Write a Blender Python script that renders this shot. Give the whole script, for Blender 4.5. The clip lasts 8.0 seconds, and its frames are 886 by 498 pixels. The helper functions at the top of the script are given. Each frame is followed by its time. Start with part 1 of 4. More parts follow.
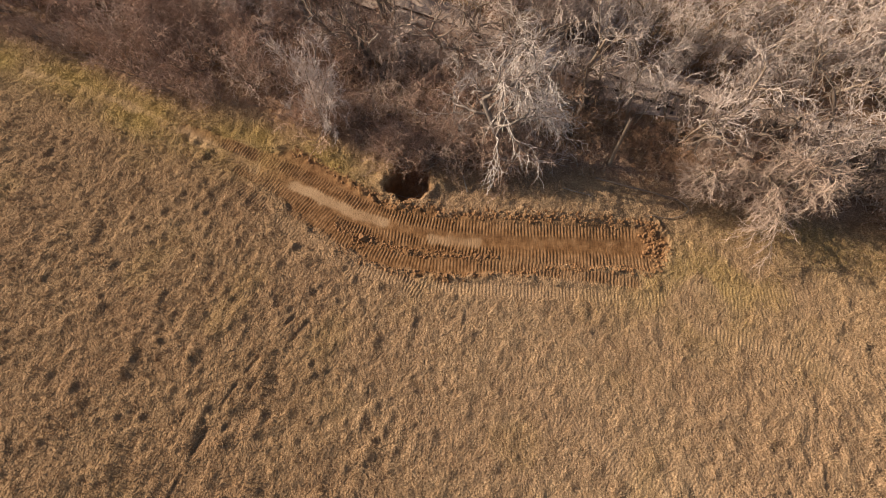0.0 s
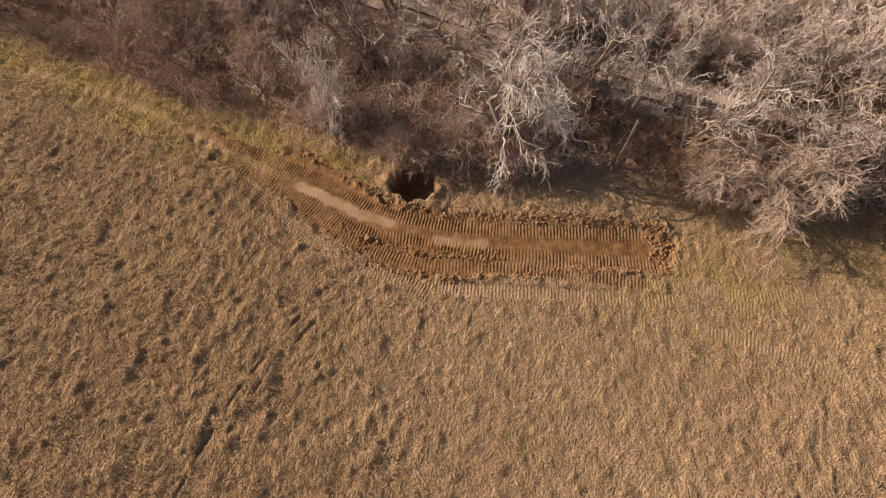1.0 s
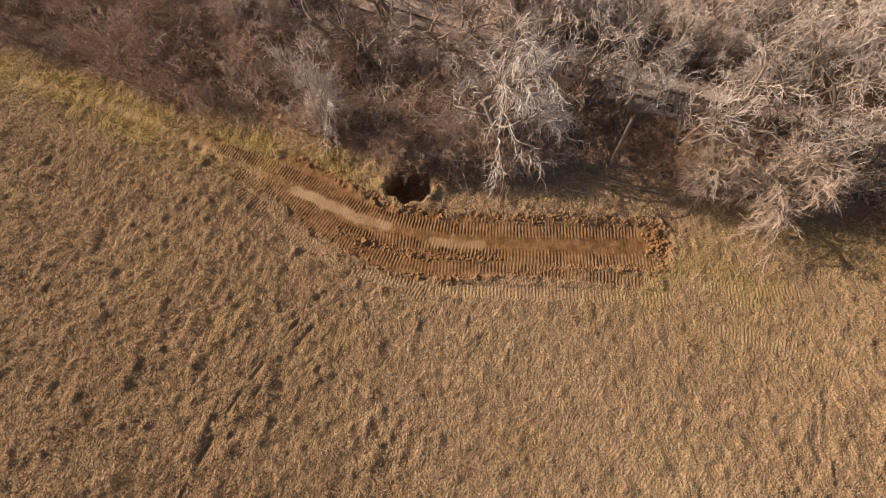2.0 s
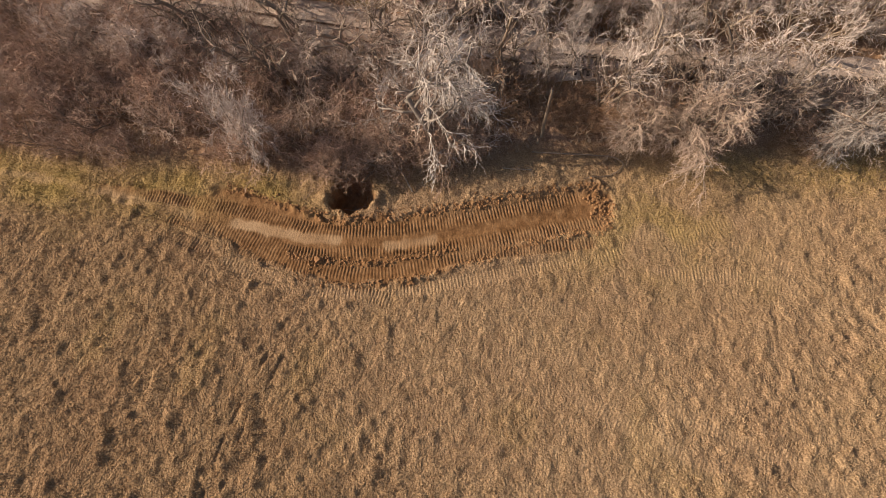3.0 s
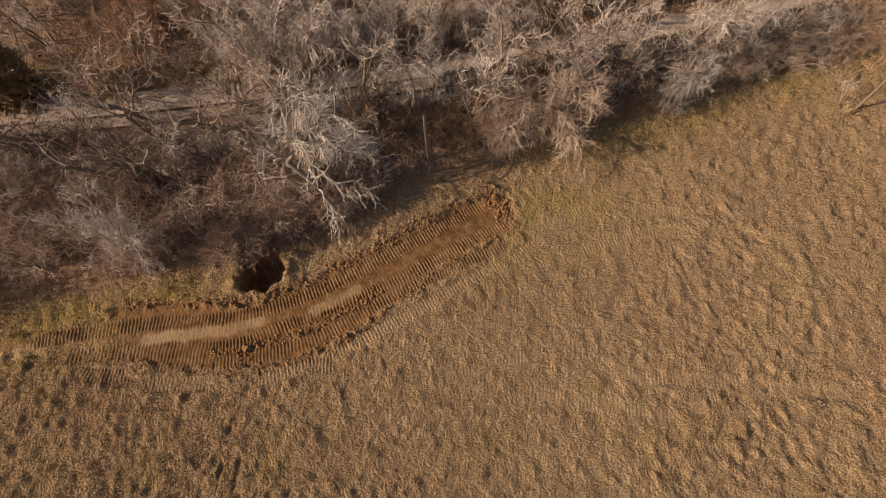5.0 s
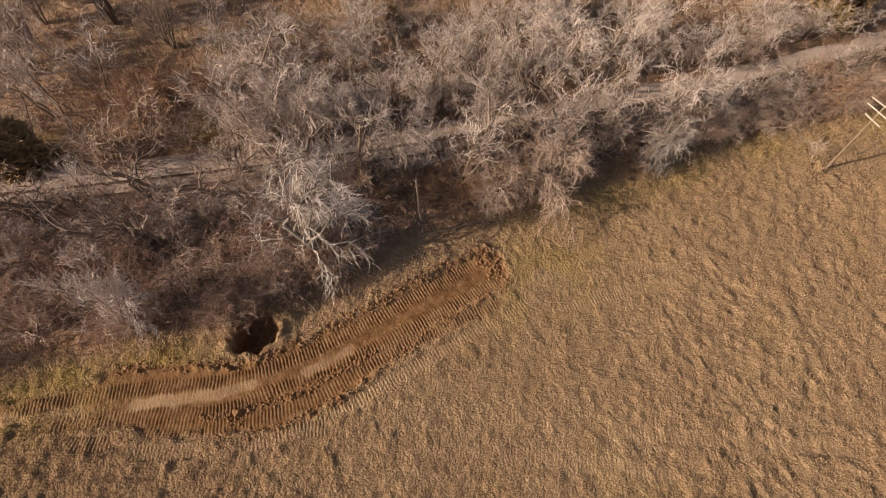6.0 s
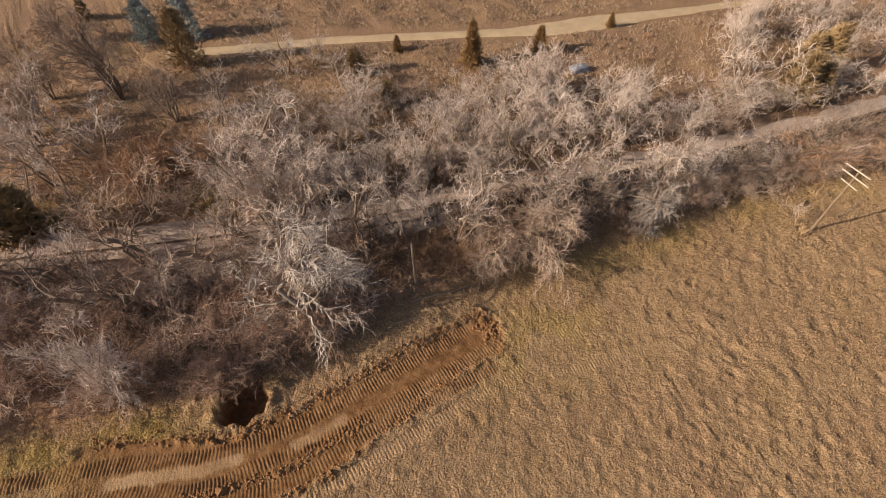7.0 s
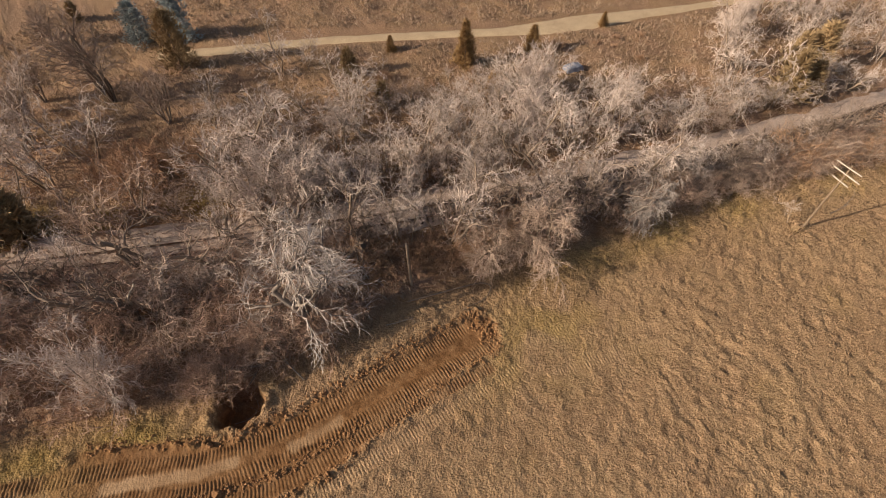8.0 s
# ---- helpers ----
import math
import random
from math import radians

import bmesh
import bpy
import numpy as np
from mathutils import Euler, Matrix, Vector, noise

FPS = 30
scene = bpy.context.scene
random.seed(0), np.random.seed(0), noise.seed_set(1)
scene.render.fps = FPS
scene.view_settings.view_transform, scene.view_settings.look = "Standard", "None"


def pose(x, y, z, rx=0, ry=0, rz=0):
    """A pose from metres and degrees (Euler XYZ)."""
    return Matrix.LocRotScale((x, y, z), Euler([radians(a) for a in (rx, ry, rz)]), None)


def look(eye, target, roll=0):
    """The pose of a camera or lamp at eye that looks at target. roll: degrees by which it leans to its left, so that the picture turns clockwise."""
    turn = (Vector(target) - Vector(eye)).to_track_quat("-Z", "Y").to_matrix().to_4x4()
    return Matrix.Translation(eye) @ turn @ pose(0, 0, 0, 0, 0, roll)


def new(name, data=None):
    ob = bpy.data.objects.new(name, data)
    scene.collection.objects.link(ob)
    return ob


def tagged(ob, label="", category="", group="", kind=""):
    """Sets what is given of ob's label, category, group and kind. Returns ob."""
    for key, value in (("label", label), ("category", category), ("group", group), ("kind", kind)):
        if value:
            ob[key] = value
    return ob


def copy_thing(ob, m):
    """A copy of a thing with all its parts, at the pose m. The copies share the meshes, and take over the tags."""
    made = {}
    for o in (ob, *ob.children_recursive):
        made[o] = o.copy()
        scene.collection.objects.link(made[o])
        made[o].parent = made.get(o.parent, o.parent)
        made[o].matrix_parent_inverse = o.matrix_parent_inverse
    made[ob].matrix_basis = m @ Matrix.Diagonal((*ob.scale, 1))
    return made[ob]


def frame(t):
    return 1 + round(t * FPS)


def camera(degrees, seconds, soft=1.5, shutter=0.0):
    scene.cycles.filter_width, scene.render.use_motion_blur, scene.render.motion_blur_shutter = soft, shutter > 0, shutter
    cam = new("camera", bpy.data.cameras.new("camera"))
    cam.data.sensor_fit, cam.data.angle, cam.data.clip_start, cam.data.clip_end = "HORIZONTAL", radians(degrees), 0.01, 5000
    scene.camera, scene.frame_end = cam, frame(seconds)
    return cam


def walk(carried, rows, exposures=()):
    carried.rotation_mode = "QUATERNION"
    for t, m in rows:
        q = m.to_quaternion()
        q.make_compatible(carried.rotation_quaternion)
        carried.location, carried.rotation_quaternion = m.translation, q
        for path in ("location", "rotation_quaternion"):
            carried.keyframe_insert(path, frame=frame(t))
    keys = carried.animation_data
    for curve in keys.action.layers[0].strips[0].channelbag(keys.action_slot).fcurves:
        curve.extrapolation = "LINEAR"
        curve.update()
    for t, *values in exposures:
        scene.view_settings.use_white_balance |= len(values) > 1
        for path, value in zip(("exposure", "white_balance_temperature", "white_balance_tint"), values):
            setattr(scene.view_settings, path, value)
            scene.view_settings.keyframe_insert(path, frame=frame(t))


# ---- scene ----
# ---- camera ----
cam = camera(85.9, 8.0, soft=1.0)
PATH = [
    (0.0, look((0.00, 0.00, 31.00), (0.00, 16.97, -5.22), 0.67)),
    (0.5, look((-0.17, 0.07, 31.00), (-0.21, 17.00, -5.24), 0.62)),
    (1.0, look((-0.35, 0.12, 30.89), (-0.45, 17.10, -5.32), 0.51)),
    (1.2, look((-0.36, 0.18, 30.88), (-0.49, 17.17, -5.33), 0.44)),
    (2.3, look((-0.37, 0.20, 30.98), (0.28, 17.18, -5.23), -0.18)),
    (2.5, look((-0.34, 0.21, 31.00), (0.95, 17.09, -5.24), -0.26)),
    (3.0, look((-0.10, 0.45, 31.29), (3.50, 16.44, -5.20), -0.61)),
    (3.5, look((0.07, 0.40, 31.45), (5.92, 15.43, -5.15), -0.68)),
    (4.0, look((0.24, 0.35, 31.60), (8.02, 14.13, -5.14), -0.41)),
    (4.5, look((0.40, 0.48, 31.74), (8.63, 13.72, -5.09), -0.24)),
    (5.0, look((0.91, 0.94, 32.00), (10.47, 15.99, -3.80), -0.68)),
    (5.2, look((0.94, 0.99, 32.03), (11.71, 17.61, -2.72), -0.59)),
    (6.3, look((0.83, 0.56, 32.63), (14.16, 20.07, 0.36), -0.02)),
    (6.5, look((0.79, 0.65, 32.52), (15.24, 21.51, 1.60), 0.33)),
    (7.0, look((0.58, 0.65, 32.39), (15.91, 22.25, 2.42), 0.47)),
    (7.5, look((0.56, 0.68, 32.42), (16.08, 22.13, 2.43), 0.59)),
    (8.0, look((0.65, 0.65, 32.45), (16.25, 22.01, 2.44), 0.52)),
]
walk(cam, PATH, [(0.0, 0.61, 6500, 10), (3.4, 0.58, 6500, 10), (4.5, 0.19, 6850, 10), (5.2, 0.21, 6850, 10), (6.5, 0.46, 6500, 10), (8.0, 0.40, 6500, 10)])

# ---- light: a low winter sun and a clear sky ----
SUN_ELEVATION = radians(24)
SUN_FROM = Vector((-0.951, 0.309, 0.0)).normalized()   # where the sun stands over the ground plan

world = bpy.data.worlds.new("sky")
scene.world = world
world.use_nodes = True
wn = world.node_tree
sky = wn.nodes.new("ShaderNodeTexSky")
sky.sky_type = "NISHITA"
sky.sun_disc = False
sky.dust_density = 2.5
sky.ozone_density = 0.5
sky.sun_elevation = SUN_ELEVATION
sky.sun_rotation = math.atan2(SUN_FROM.x, SUN_FROM.y)
wn.links.new(sky.outputs["Color"], wn.nodes["Background"].inputs["Color"])
wn.nodes["Background"].inputs["Strength"].default_value = 0.077

sun = new("sun", bpy.data.lights.new("sun", "SUN"))
sun.data.energy = 5.0
sun.data.angle = radians(0.6)
sun.data.color = (1.0, 0.87, 0.71)
sun.matrix_world = look(Vector((0, 0, 0)) + (SUN_FROM * math.cos(SUN_ELEVATION) + Vector((0, 0, math.sin(SUN_ELEVATION)))) * 100, (0, 0, 0))


# ---- materials ----
def material(name, rough=0.9):
    m = bpy.data.materials.new(name)
    m.use_nodes = True
    n = m.node_tree.nodes
    b = n["Principled BSDF"]
    b.inputs["Roughness"].default_value = rough
    b.inputs["Specular IOR Level"].default_value = 0.2
    return m, n, m.node_tree.links, b


def ramp(n, stops):
    r = n.new("ShaderNodeValToRGB")
    e = r.color_ramp.elements
    while len(e) < len(stops):
        e.new(0.5)
    for k, (pos, col) in zip(e, stops):
        k.position, k.color = pos, (*col, 1)
    return r


def noise_node(n, l, scale, detail=4, rough=0.6, coords="Object"):
    c = n.new("ShaderNodeTexCoord")
    t = n.new("ShaderNodeTexNoise")
    t.inputs["Scale"].default_value, t.inputs["Detail"].default_value, t.inputs["Roughness"].default_value = scale, detail, rough
    l.new(c.outputs[coords], t.inputs["Vector"])
    return t


def mix(n, l, fac, a, b, mode="MIX"):
    k = n.new("ShaderNodeMix")
    k.data_type, k.blend_type = "RGBA", mode
    for sock, v in ((k.inputs[0], fac), (k.inputs[6], a), (k.inputs[7], b)):
        if isinstance(v, (int, float)):
            sock.default_value = v
        elif isinstance(v, tuple):
            sock.default_value = (*v, 1)
        else:
            l.new(v, sock)
    return k.outputs[2]


def bump(n, l, b, height, strength, distance):
    k = n.new("ShaderNodeBump")
    k.inputs["Strength"].default_value, k.inputs["Distance"].default_value = strength, distance
    l.new(height, k.inputs["Height"])
    l.new(k.outputs["Normal"], b.inputs["Normal"])


def plant_material(name, dark, light, rough=0.85, source="island"):
    """Twigs, bark, blades or needles: every piece takes its own shade between dark and light."""
    m, n, l, b = material(name, rough)
    g = n.new("ShaderNodeNewGeometry")
    o = n.new("ShaderNodeObjectInfo")
    t = noise_node(n, l, 0.9, 3)
    r = ramp(n, [(0.0, dark), (1.0, light)])
    a = n.new("ShaderNodeMath")
    a.operation = "MULTIPLY_ADD"
    a.inputs[1].default_value = 0.50
    l.new(g.outputs["Random Per Island"] if source == "island" else t.outputs["Fac"], a.inputs[0])
    a2 = n.new("ShaderNodeMath")
    a2.operation = "MULTIPLY_ADD"
    a2.inputs[1].default_value = 0.38
    l.new(o.outputs["Random"], a2.inputs[0])
    a3 = n.new("ShaderNodeMath")
    a3.operation = "MULTIPLY"
    a3.inputs[1].default_value = 0.20
    l.new(t.outputs["Fac"], a3.inputs[0])
    l.new(a3.outputs[0], a2.inputs[2])
    l.new(a2.outputs[0], a.inputs[2])
    l.new(a.outputs[0], r.inputs[0])
    l.new(r.outputs[0], b.inputs["Base Color"])
    return m


def voronoi_node(n, l, scale, warp):
    """Rounded clumps of about 1/scale metres, their edges pulled about by a noise."""
    c = n.new("ShaderNodeTexCoord")
    w = n.new("ShaderNodeVectorMath")
    w.operation = "MULTIPLY_ADD"
    w.inputs[1].default_value = (0.9 / scale,) * 3
    l.new(warp.outputs["Color"], w.inputs[0])
    l.new(c.outputs["Object"], w.inputs[2])
    t = n.new("ShaderNodeTexVoronoi")
    t.feature = "SMOOTH_F1"
    t.inputs["Scale"].default_value, t.inputs["Smoothness"].default_value = scale, 0.25
    l.new(w.outputs[0], t.inputs["Vector"])
    k = n.new("ShaderNodeMath")
    k.operation = "SUBTRACT"
    k.inputs[0].default_value = 1.0
    l.new(t.outputs["Distance"], k.inputs[1])
    return k.outputs[0]


def ground_material():
    """Dry grass, bare soil (red of the cover attribute), yellow-green grass (green), dusty pale soil (blue), leaf
    litter (alpha);
    the sward attribute turns the grass darker and browner (1) or slightly paler (0), pressed marks the grass that
    crawler tracks have flattened."""
    m, n, l, b = material("dry_ground", 0.95)
    b.inputs["Specular IOR Level"].default_value = 0.08
    at = n.new("ShaderNodeAttribute")
    at.attribute_name = "cover"
    sward = n.new("ShaderNodeAttribute")
    sward.attribute_name = "sward"
    pressed = n.new("ShaderNodeAttribute")
    pressed.attribute_name = "pressed"
    sp = n.new("ShaderNodeSeparateColor")
    l.new(at.outputs["Color"], sp.inputs[0])
    grit, fine, mid, big = noise_node(n, l, 11, 4, 0.8), noise_node(n, l, 5.6, 4, 0.75), noise_node(n, l, 1.6, 5, 0.65), noise_node(n, l, 0.12, 4, 0.6)
    straw = ramp(n, [(0.34, (0.155, 0.093, 0.048)), (0.48, (0.300, 0.189, 0.104)), (0.64, (0.490, 0.335, 0.195))])
    l.new(grit.outputs["Fac"], straw.inputs[0])
    tone = ramp(n, [(0.3, (0.66, 0.60, 0.55)), (0.6, (1.0, 1.0, 1.0)), (0.8, (1.08, 1.06, 0.98))])
    l.new(mid.outputs["Fac"], tone.inputs[0])
    grass = mix(n, l, 0.45, straw.outputs[0], tone.outputs[0], "MULTIPLY")
    tone2 = ramp(n, [(0.35, (0.90, 0.84, 0.80)), (0.65, (1.08, 1.08, 1.0))])
    l.new(big.outputs["Fac"], tone2.inputs[0])
    grass = mix(n, l, 0.6, grass, tone2.outputs[0], "MULTIPLY")
    kind = ramp(n, [(0.0, (1.03, 1.04, 1.09)), (1.0, (0.82, 0.79, 0.78))])
    l.new(sward.outputs["Fac"], kind.inputs[0])
    grass = mix(n, l, 1.0, grass, kind.outputs[0], "MULTIPLY")
    gold = ramp(n, [(0.34, (0.135, 0.083, 0.024)), (0.48, (0.26, 0.169, 0.054)), (0.64, (0.43, 0.30, 0.108))])
    l.new(grit.outputs["Fac"], gold.inputs[0])
    grass = mix(n, l, sp.outputs[1], grass, gold.outputs[0])
    soil = ramp(n, [(0.3, (0.115, 0.054, 0.022)), (0.5, (0.195, 0.099, 0.043)), (0.72, (0.285, 0.158, 0.076))])
    l.new(mid.outputs["Fac"], soil.inputs[0])
    grain = ramp(n, [(0.36, (0.66, 0.63, 0.60)), (0.6, (1.12, 1.12, 1.12))])
    l.new(fine.outputs["Fac"], grain.inputs[0])
    earth = mix(n, l, 0.6, soil.outputs[0], grain.outputs[0], "MULTIPLY")
    earth = mix(n, l, sp.outputs[2], earth, (0.40, 0.260, 0.148))
    floor = ramp(n, [(0.36, (0.12, 0.064, 0.040)), (0.5, (0.26, 0.152, 0.096)), (0.64, (0.44, 0.295, 0.20))])
    l.new(grit.outputs["Fac"], floor.inputs[0])
    cover = mix(n, l, sp.outputs[0], grass, earth)
    l.new(mix(n, l, at.outputs["Alpha"], cover, floor.outputs[0]), b.inputs["Base Color"])
    warp = noise_node(n, l, 3.0, 3, 0.6)
    clumps, small = voronoi_node(n, l, 3.2, warp), voronoi_node(n, l, 8.0, warp)
    relief = mix(n, l, 0.40, mix(n, l, 0.45, clumps, small), mix(n, l, 0.5, grit.outputs["Fac"], fine.outputs["Fac"]))
    calm = n.new("ShaderNodeMath")
    calm.operation = "MULTIPLY"
    calm.inputs[1].default_value = 0.80
    flat = n.new("ShaderNodeMath")
    flat.operation = "MAXIMUM"
    l.new(sp.outputs[0], flat.inputs[0])
    soft_press = n.new("ShaderNodeMath")
    soft_press.operation = "MULTIPLY"
    soft_press.inputs[1].default_value = 0.6
    l.new(pressed.outputs["Fac"], soft_press.inputs[0])
    l.new(soft_press.outputs[0], flat.inputs[1])
    l.new(flat.outputs[0], calm.inputs[0])
    bump(n, l, b, mix(n, l, calm.outputs[0], relief, (0.5, 0.5, 0.5)), 1.0, 0.34)
    return m


def stone_material(name, lo, hi, scale=14):
    m, n, l, b = material(name, 0.9)
    t, t2 = noise_node(n, l, scale, 4, 0.7), noise_node(n, l, 0.5, 3)
    r = ramp(n, [(0.3, lo), (0.7, hi)])
    l.new(t.outputs["Fac"], r.inputs[0])
    tone = ramp(n, [(0.3, (0.8, 0.76, 0.72)), (0.7, (1.05, 1.03, 1.0))])
    l.new(t2.outputs["Fac"], tone.inputs[0])
    l.new(mix(n, l, 0.8, r.outputs[0], tone.outputs[0], "MULTIPLY"), b.inputs["Base Color"])
    bump(n, l, b, t.outputs["Fac"], 0.8, 0.05)
    return m


GROUND = ground_material()
BLADE = plant_material("dry_grass_blades", (0.2, 0.124, 0.066), (0.57, 0.386, 0.223))
BLADE_BROWN = plant_material("darker_brown_grass_blades", (0.15, 0.090, 0.047), (0.53, 0.355, 0.205))
BLADE_GOLD = plant_material("yellow_grass_blades", (0.18, 0.118, 0.034), (0.48, 0.335, 0.125))
WEED = plant_material("brown_weeds", (0.17, 0.108, 0.07), (0.54, 0.39, 0.27))
DARK_TUFT = plant_material("dark_tuft_blades", (0.08, 0.05, 0.028), (0.26, 0.165, 0.09))
TWIG_PALE = plant_material("pale_twigs", (0.19, 0.15, 0.125), (0.68, 0.575, 0.5))
TWIG_GREY = plant_material("grey_brown_twigs", (0.18, 0.118, 0.086), (0.64, 0.47, 0.36))
TWIG_DARK = plant_material("dark_brown_twigs", (0.13, 0.07, 0.045), (0.6, 0.405, 0.295))
TWIG_BLACK = plant_material("blackish_brown_twigs", (0.085, 0.056, 0.043), (0.42, 0.3, 0.23))
TWIG_ROSE = plant_material("rose_brown_twigs", (0.2, 0.15, 0.123), (0.7, 0.565, 0.48))
TWIG_PINK = plant_material("pale_pinkish_twigs", (0.22, 0.166, 0.136), (0.76, 0.61, 0.515))
TWIG_RUST = plant_material("rust_brown_twigs", (0.15, 0.076, 0.04), (0.5, 0.305, 0.185))
TWIG_FROST = plant_material("frosty_pale_twigs", (0.3, 0.238, 0.203), (0.7, 0.585, 0.51))
BARK_PALE = plant_material("pale_bark", (0.12, 0.092, 0.074), (0.35, 0.285, 0.235), source="noise")
BARK_DARK = plant_material("dark_bark", (0.07, 0.05, 0.038), (0.31, 0.228, 0.17), source="noise")
BARK_TAN = plant_material("tan_bark", (0.13, 0.088, 0.06), (0.37, 0.275, 0.195), source="noise")
CEDAR = plant_material("cedar_foliage", (0.1, 0.064, 0.03), (0.42, 0.285, 0.15))
CEDAR_RUST = plant_material("winter_cedar_foliage", (0.11, 0.064, 0.026), (0.44, 0.265, 0.115))
SPRUCE = plant_material("blue_spruce_foliage", (0.06, 0.068, 0.066), (0.38, 0.41, 0.4))
CLOD = plant_material("clods_of_earth", (0.13, 0.06, 0.025), (0.36, 0.19, 0.085), source="noise")
BALLAST = stone_material("pale_gravel_ballast", (0.22, 0.16, 0.124), (0.62, 0.48, 0.39), 9)
GRAVEL_ROAD = stone_material("tan_gravel", (0.36, 0.255, 0.15), (0.58, 0.44, 0.29), 6)
RAIL_STEEL = stone_material("rusty_rail_steel", (0.06, 0.04, 0.03), (0.14, 0.09, 0.065), 20)
TIE_WOOD = stone_material("dark_creosoted_wood", (0.05, 0.036, 0.028), (0.13, 0.095, 0.075), 10)
OLD_WOOD = stone_material("bleached_old_wood", (0.34, 0.28, 0.22), (0.62, 0.54, 0.45), 12)
POLE_WOOD = stone_material("weathered_pole_wood", (0.13, 0.09, 0.06), (0.34, 0.25, 0.17), 9)
TARP = stone_material("pale_blue_grey_tarp", (0.14, 0.15, 0.19), (0.27, 0.28, 0.33), 5)


# ---- shared tools ----
def lattice(ix, iy, seed):
    h = (ix.astype(np.int64) * 374761393 + iy.astype(np.int64) * 668265263 + seed * 974634777) & 0xFFFFFFFF
    h = ((h ^ (h >> 13)) * 1274126177) & 0xFFFFFFFF
    return ((h ^ (h >> 16)) & 0xFFFF) / 65535.0


def value_noise(x, y, cell, seed):
    """Smooth noise from 0 to 1 with bumps of about that size in metres."""
    c, k = math.cos(seed * 0.73 + 0.4), math.sin(seed * 0.73 + 0.4)
    u, v = (x * c - y * k) / cell, (x * k + y * c) / cell
    iu, iv = np.floor(u), np.floor(v)
    fu, fv = u - iu, v - iv
    fu, fv = fu * fu * (3 - 2 * fu), fv * fv * (3 - 2 * fv)
    a, b = lattice(iu, iv, seed), lattice(iu + 1, iv, seed)
    c, d = lattice(iu, iv + 1, seed), lattice(iu + 1, iv + 1, seed)
    return (a + (b - a) * fu) * (1 - fv) + (c + (d - c) * fu) * fv


def step(lo, hi, v):
    k = np.clip((v - lo) / (hi - lo), 0, 1)
    return k * k * (3 - 2 * k)


def smooth_line(points, n=10):
    """A Catmull-Rom curve through a few plan points."""
    p = np.array([points[0], *points, points[-1]], float)
    out = []
    for i in range(1, len(p) - 2):
        for t in np.linspace(0, 1, n, endpoint=False):
            out.append(0.5 * (2 * p[i] + (p[i + 1] - p[i - 1]) * t + (2 * p[i - 1] - 5 * p[i] + 4 * p[i + 1] - p[i + 2]) * t * t
                              + (3 * p[i] - p[i - 1] - 3 * p[i + 1] + p[i + 2]) * t ** 3))
    return np.array([*out, p[-1]])


def along(x, y, line, reach):
    """For points within reach of a line: the way along it and the distance off it; the rest get a large distance."""
    s, d = np.zeros_like(x), np.full_like(x, 1e3)
    box = (x > line[:, 0].min() - reach) & (x < line[:, 0].max() + reach) & (y > line[:, 1].min() - reach) & (y < line[:, 1].max() + reach)
    px, py = x[box], y[box]
    bs, bd, run = np.zeros_like(px), np.full_like(px, 1e3), 0.0
    for (ax, ay), (bx, by) in zip(line[:-1], line[1:]):
        ex, ey = bx - ax, by - ay
        ll = math.hypot(ex, ey)
        if ll < 1e-6:
            continue
        raw = ((px - ax) * ex + (py - ay) * ey) / (ll * ll)
        k = np.clip(raw, 0, 1)
        dist = np.hypot(px - ax - k * ex, py - ay - k * ey)
        side = np.sign((px - ax) * ey - (py - ay) * ex)
        near = dist < np.abs(bd)
        bd[near], bs[near] = (dist * np.where(side == 0, 1, side))[near], (run + k * ll)[near]
        run += ll
    s[box], d[box] = bs, bd
    return s, d


def mesh_of(name, verts, faces, mat, smooth=False):
    """A mesh from arrays; faces is one array of triangles or quads."""
    me = bpy.data.meshes.new(name)
    verts, faces = np.asarray(verts, np.float32), np.asarray(faces, np.int32)
    k = faces.shape[1]
    me.vertices.add(len(verts))
    me.vertices.foreach_set("co", verts.ravel())
    me.loops.add(faces.size)
    me.loops.foreach_set("vertex_index", faces.ravel())
    me.polygons.add(len(faces))
    me.polygons.foreach_set("loop_start", np.arange(0, faces.size, k, dtype=np.int32))
    me.polygons.foreach_set("use_smooth", np.full(len(faces), smooth))
    me.update(calc_edges=True)
    me.materials.append(mat)
    return me


def part(name, bm, mat, parent, label=""):
    """Links a bmesh, or a mesh, as one mesh object under a thing or a part."""
    if isinstance(bm, bmesh.types.BMesh):
        me = bpy.data.meshes.new(name)
        bm.to_mesh(me)
        bm.free()
        me.materials.append(mat)
    else:
        me = bm
    ob = new(name, me)
    ob.parent = parent
    if label:
        ob["label"] = label
    return ob


# ---- the lie of the land ----
TRACK_A = smooth_line([(-22.3, 25.4), (-17.2, 23.5), (-14.0, 22.1), (-11.4, 21.0), (-9.0, 19.6), (-7.2, 18.6), (-4.8, 17.5), (-2.5, 17.0), (0.5, 16.5), (4.8, 16.2), (8.9, 16.1), (14.4, 15.9)])
TRACK_B = smooth_line([(-16.7, 21.7), (-12.2, 19.3), (-9.7, 17.8), (-7.7, 16.5), (-5.4, 15.7), (-3.1, 15.5), (-1.6, 15.3), (3.0, 14.3), (8.7, 13.9), (15.4, 13.7)])
TRACK_C = smooth_line([(-11.9, 18.1), (-8.8, 16.0), (-6.4, 14.9), (-3.7, 13.9), (-1.6, 13.4), (0.6, 13.3), (4.7, 13.2), (9.1, 12.7), (14.2, 12.1)])
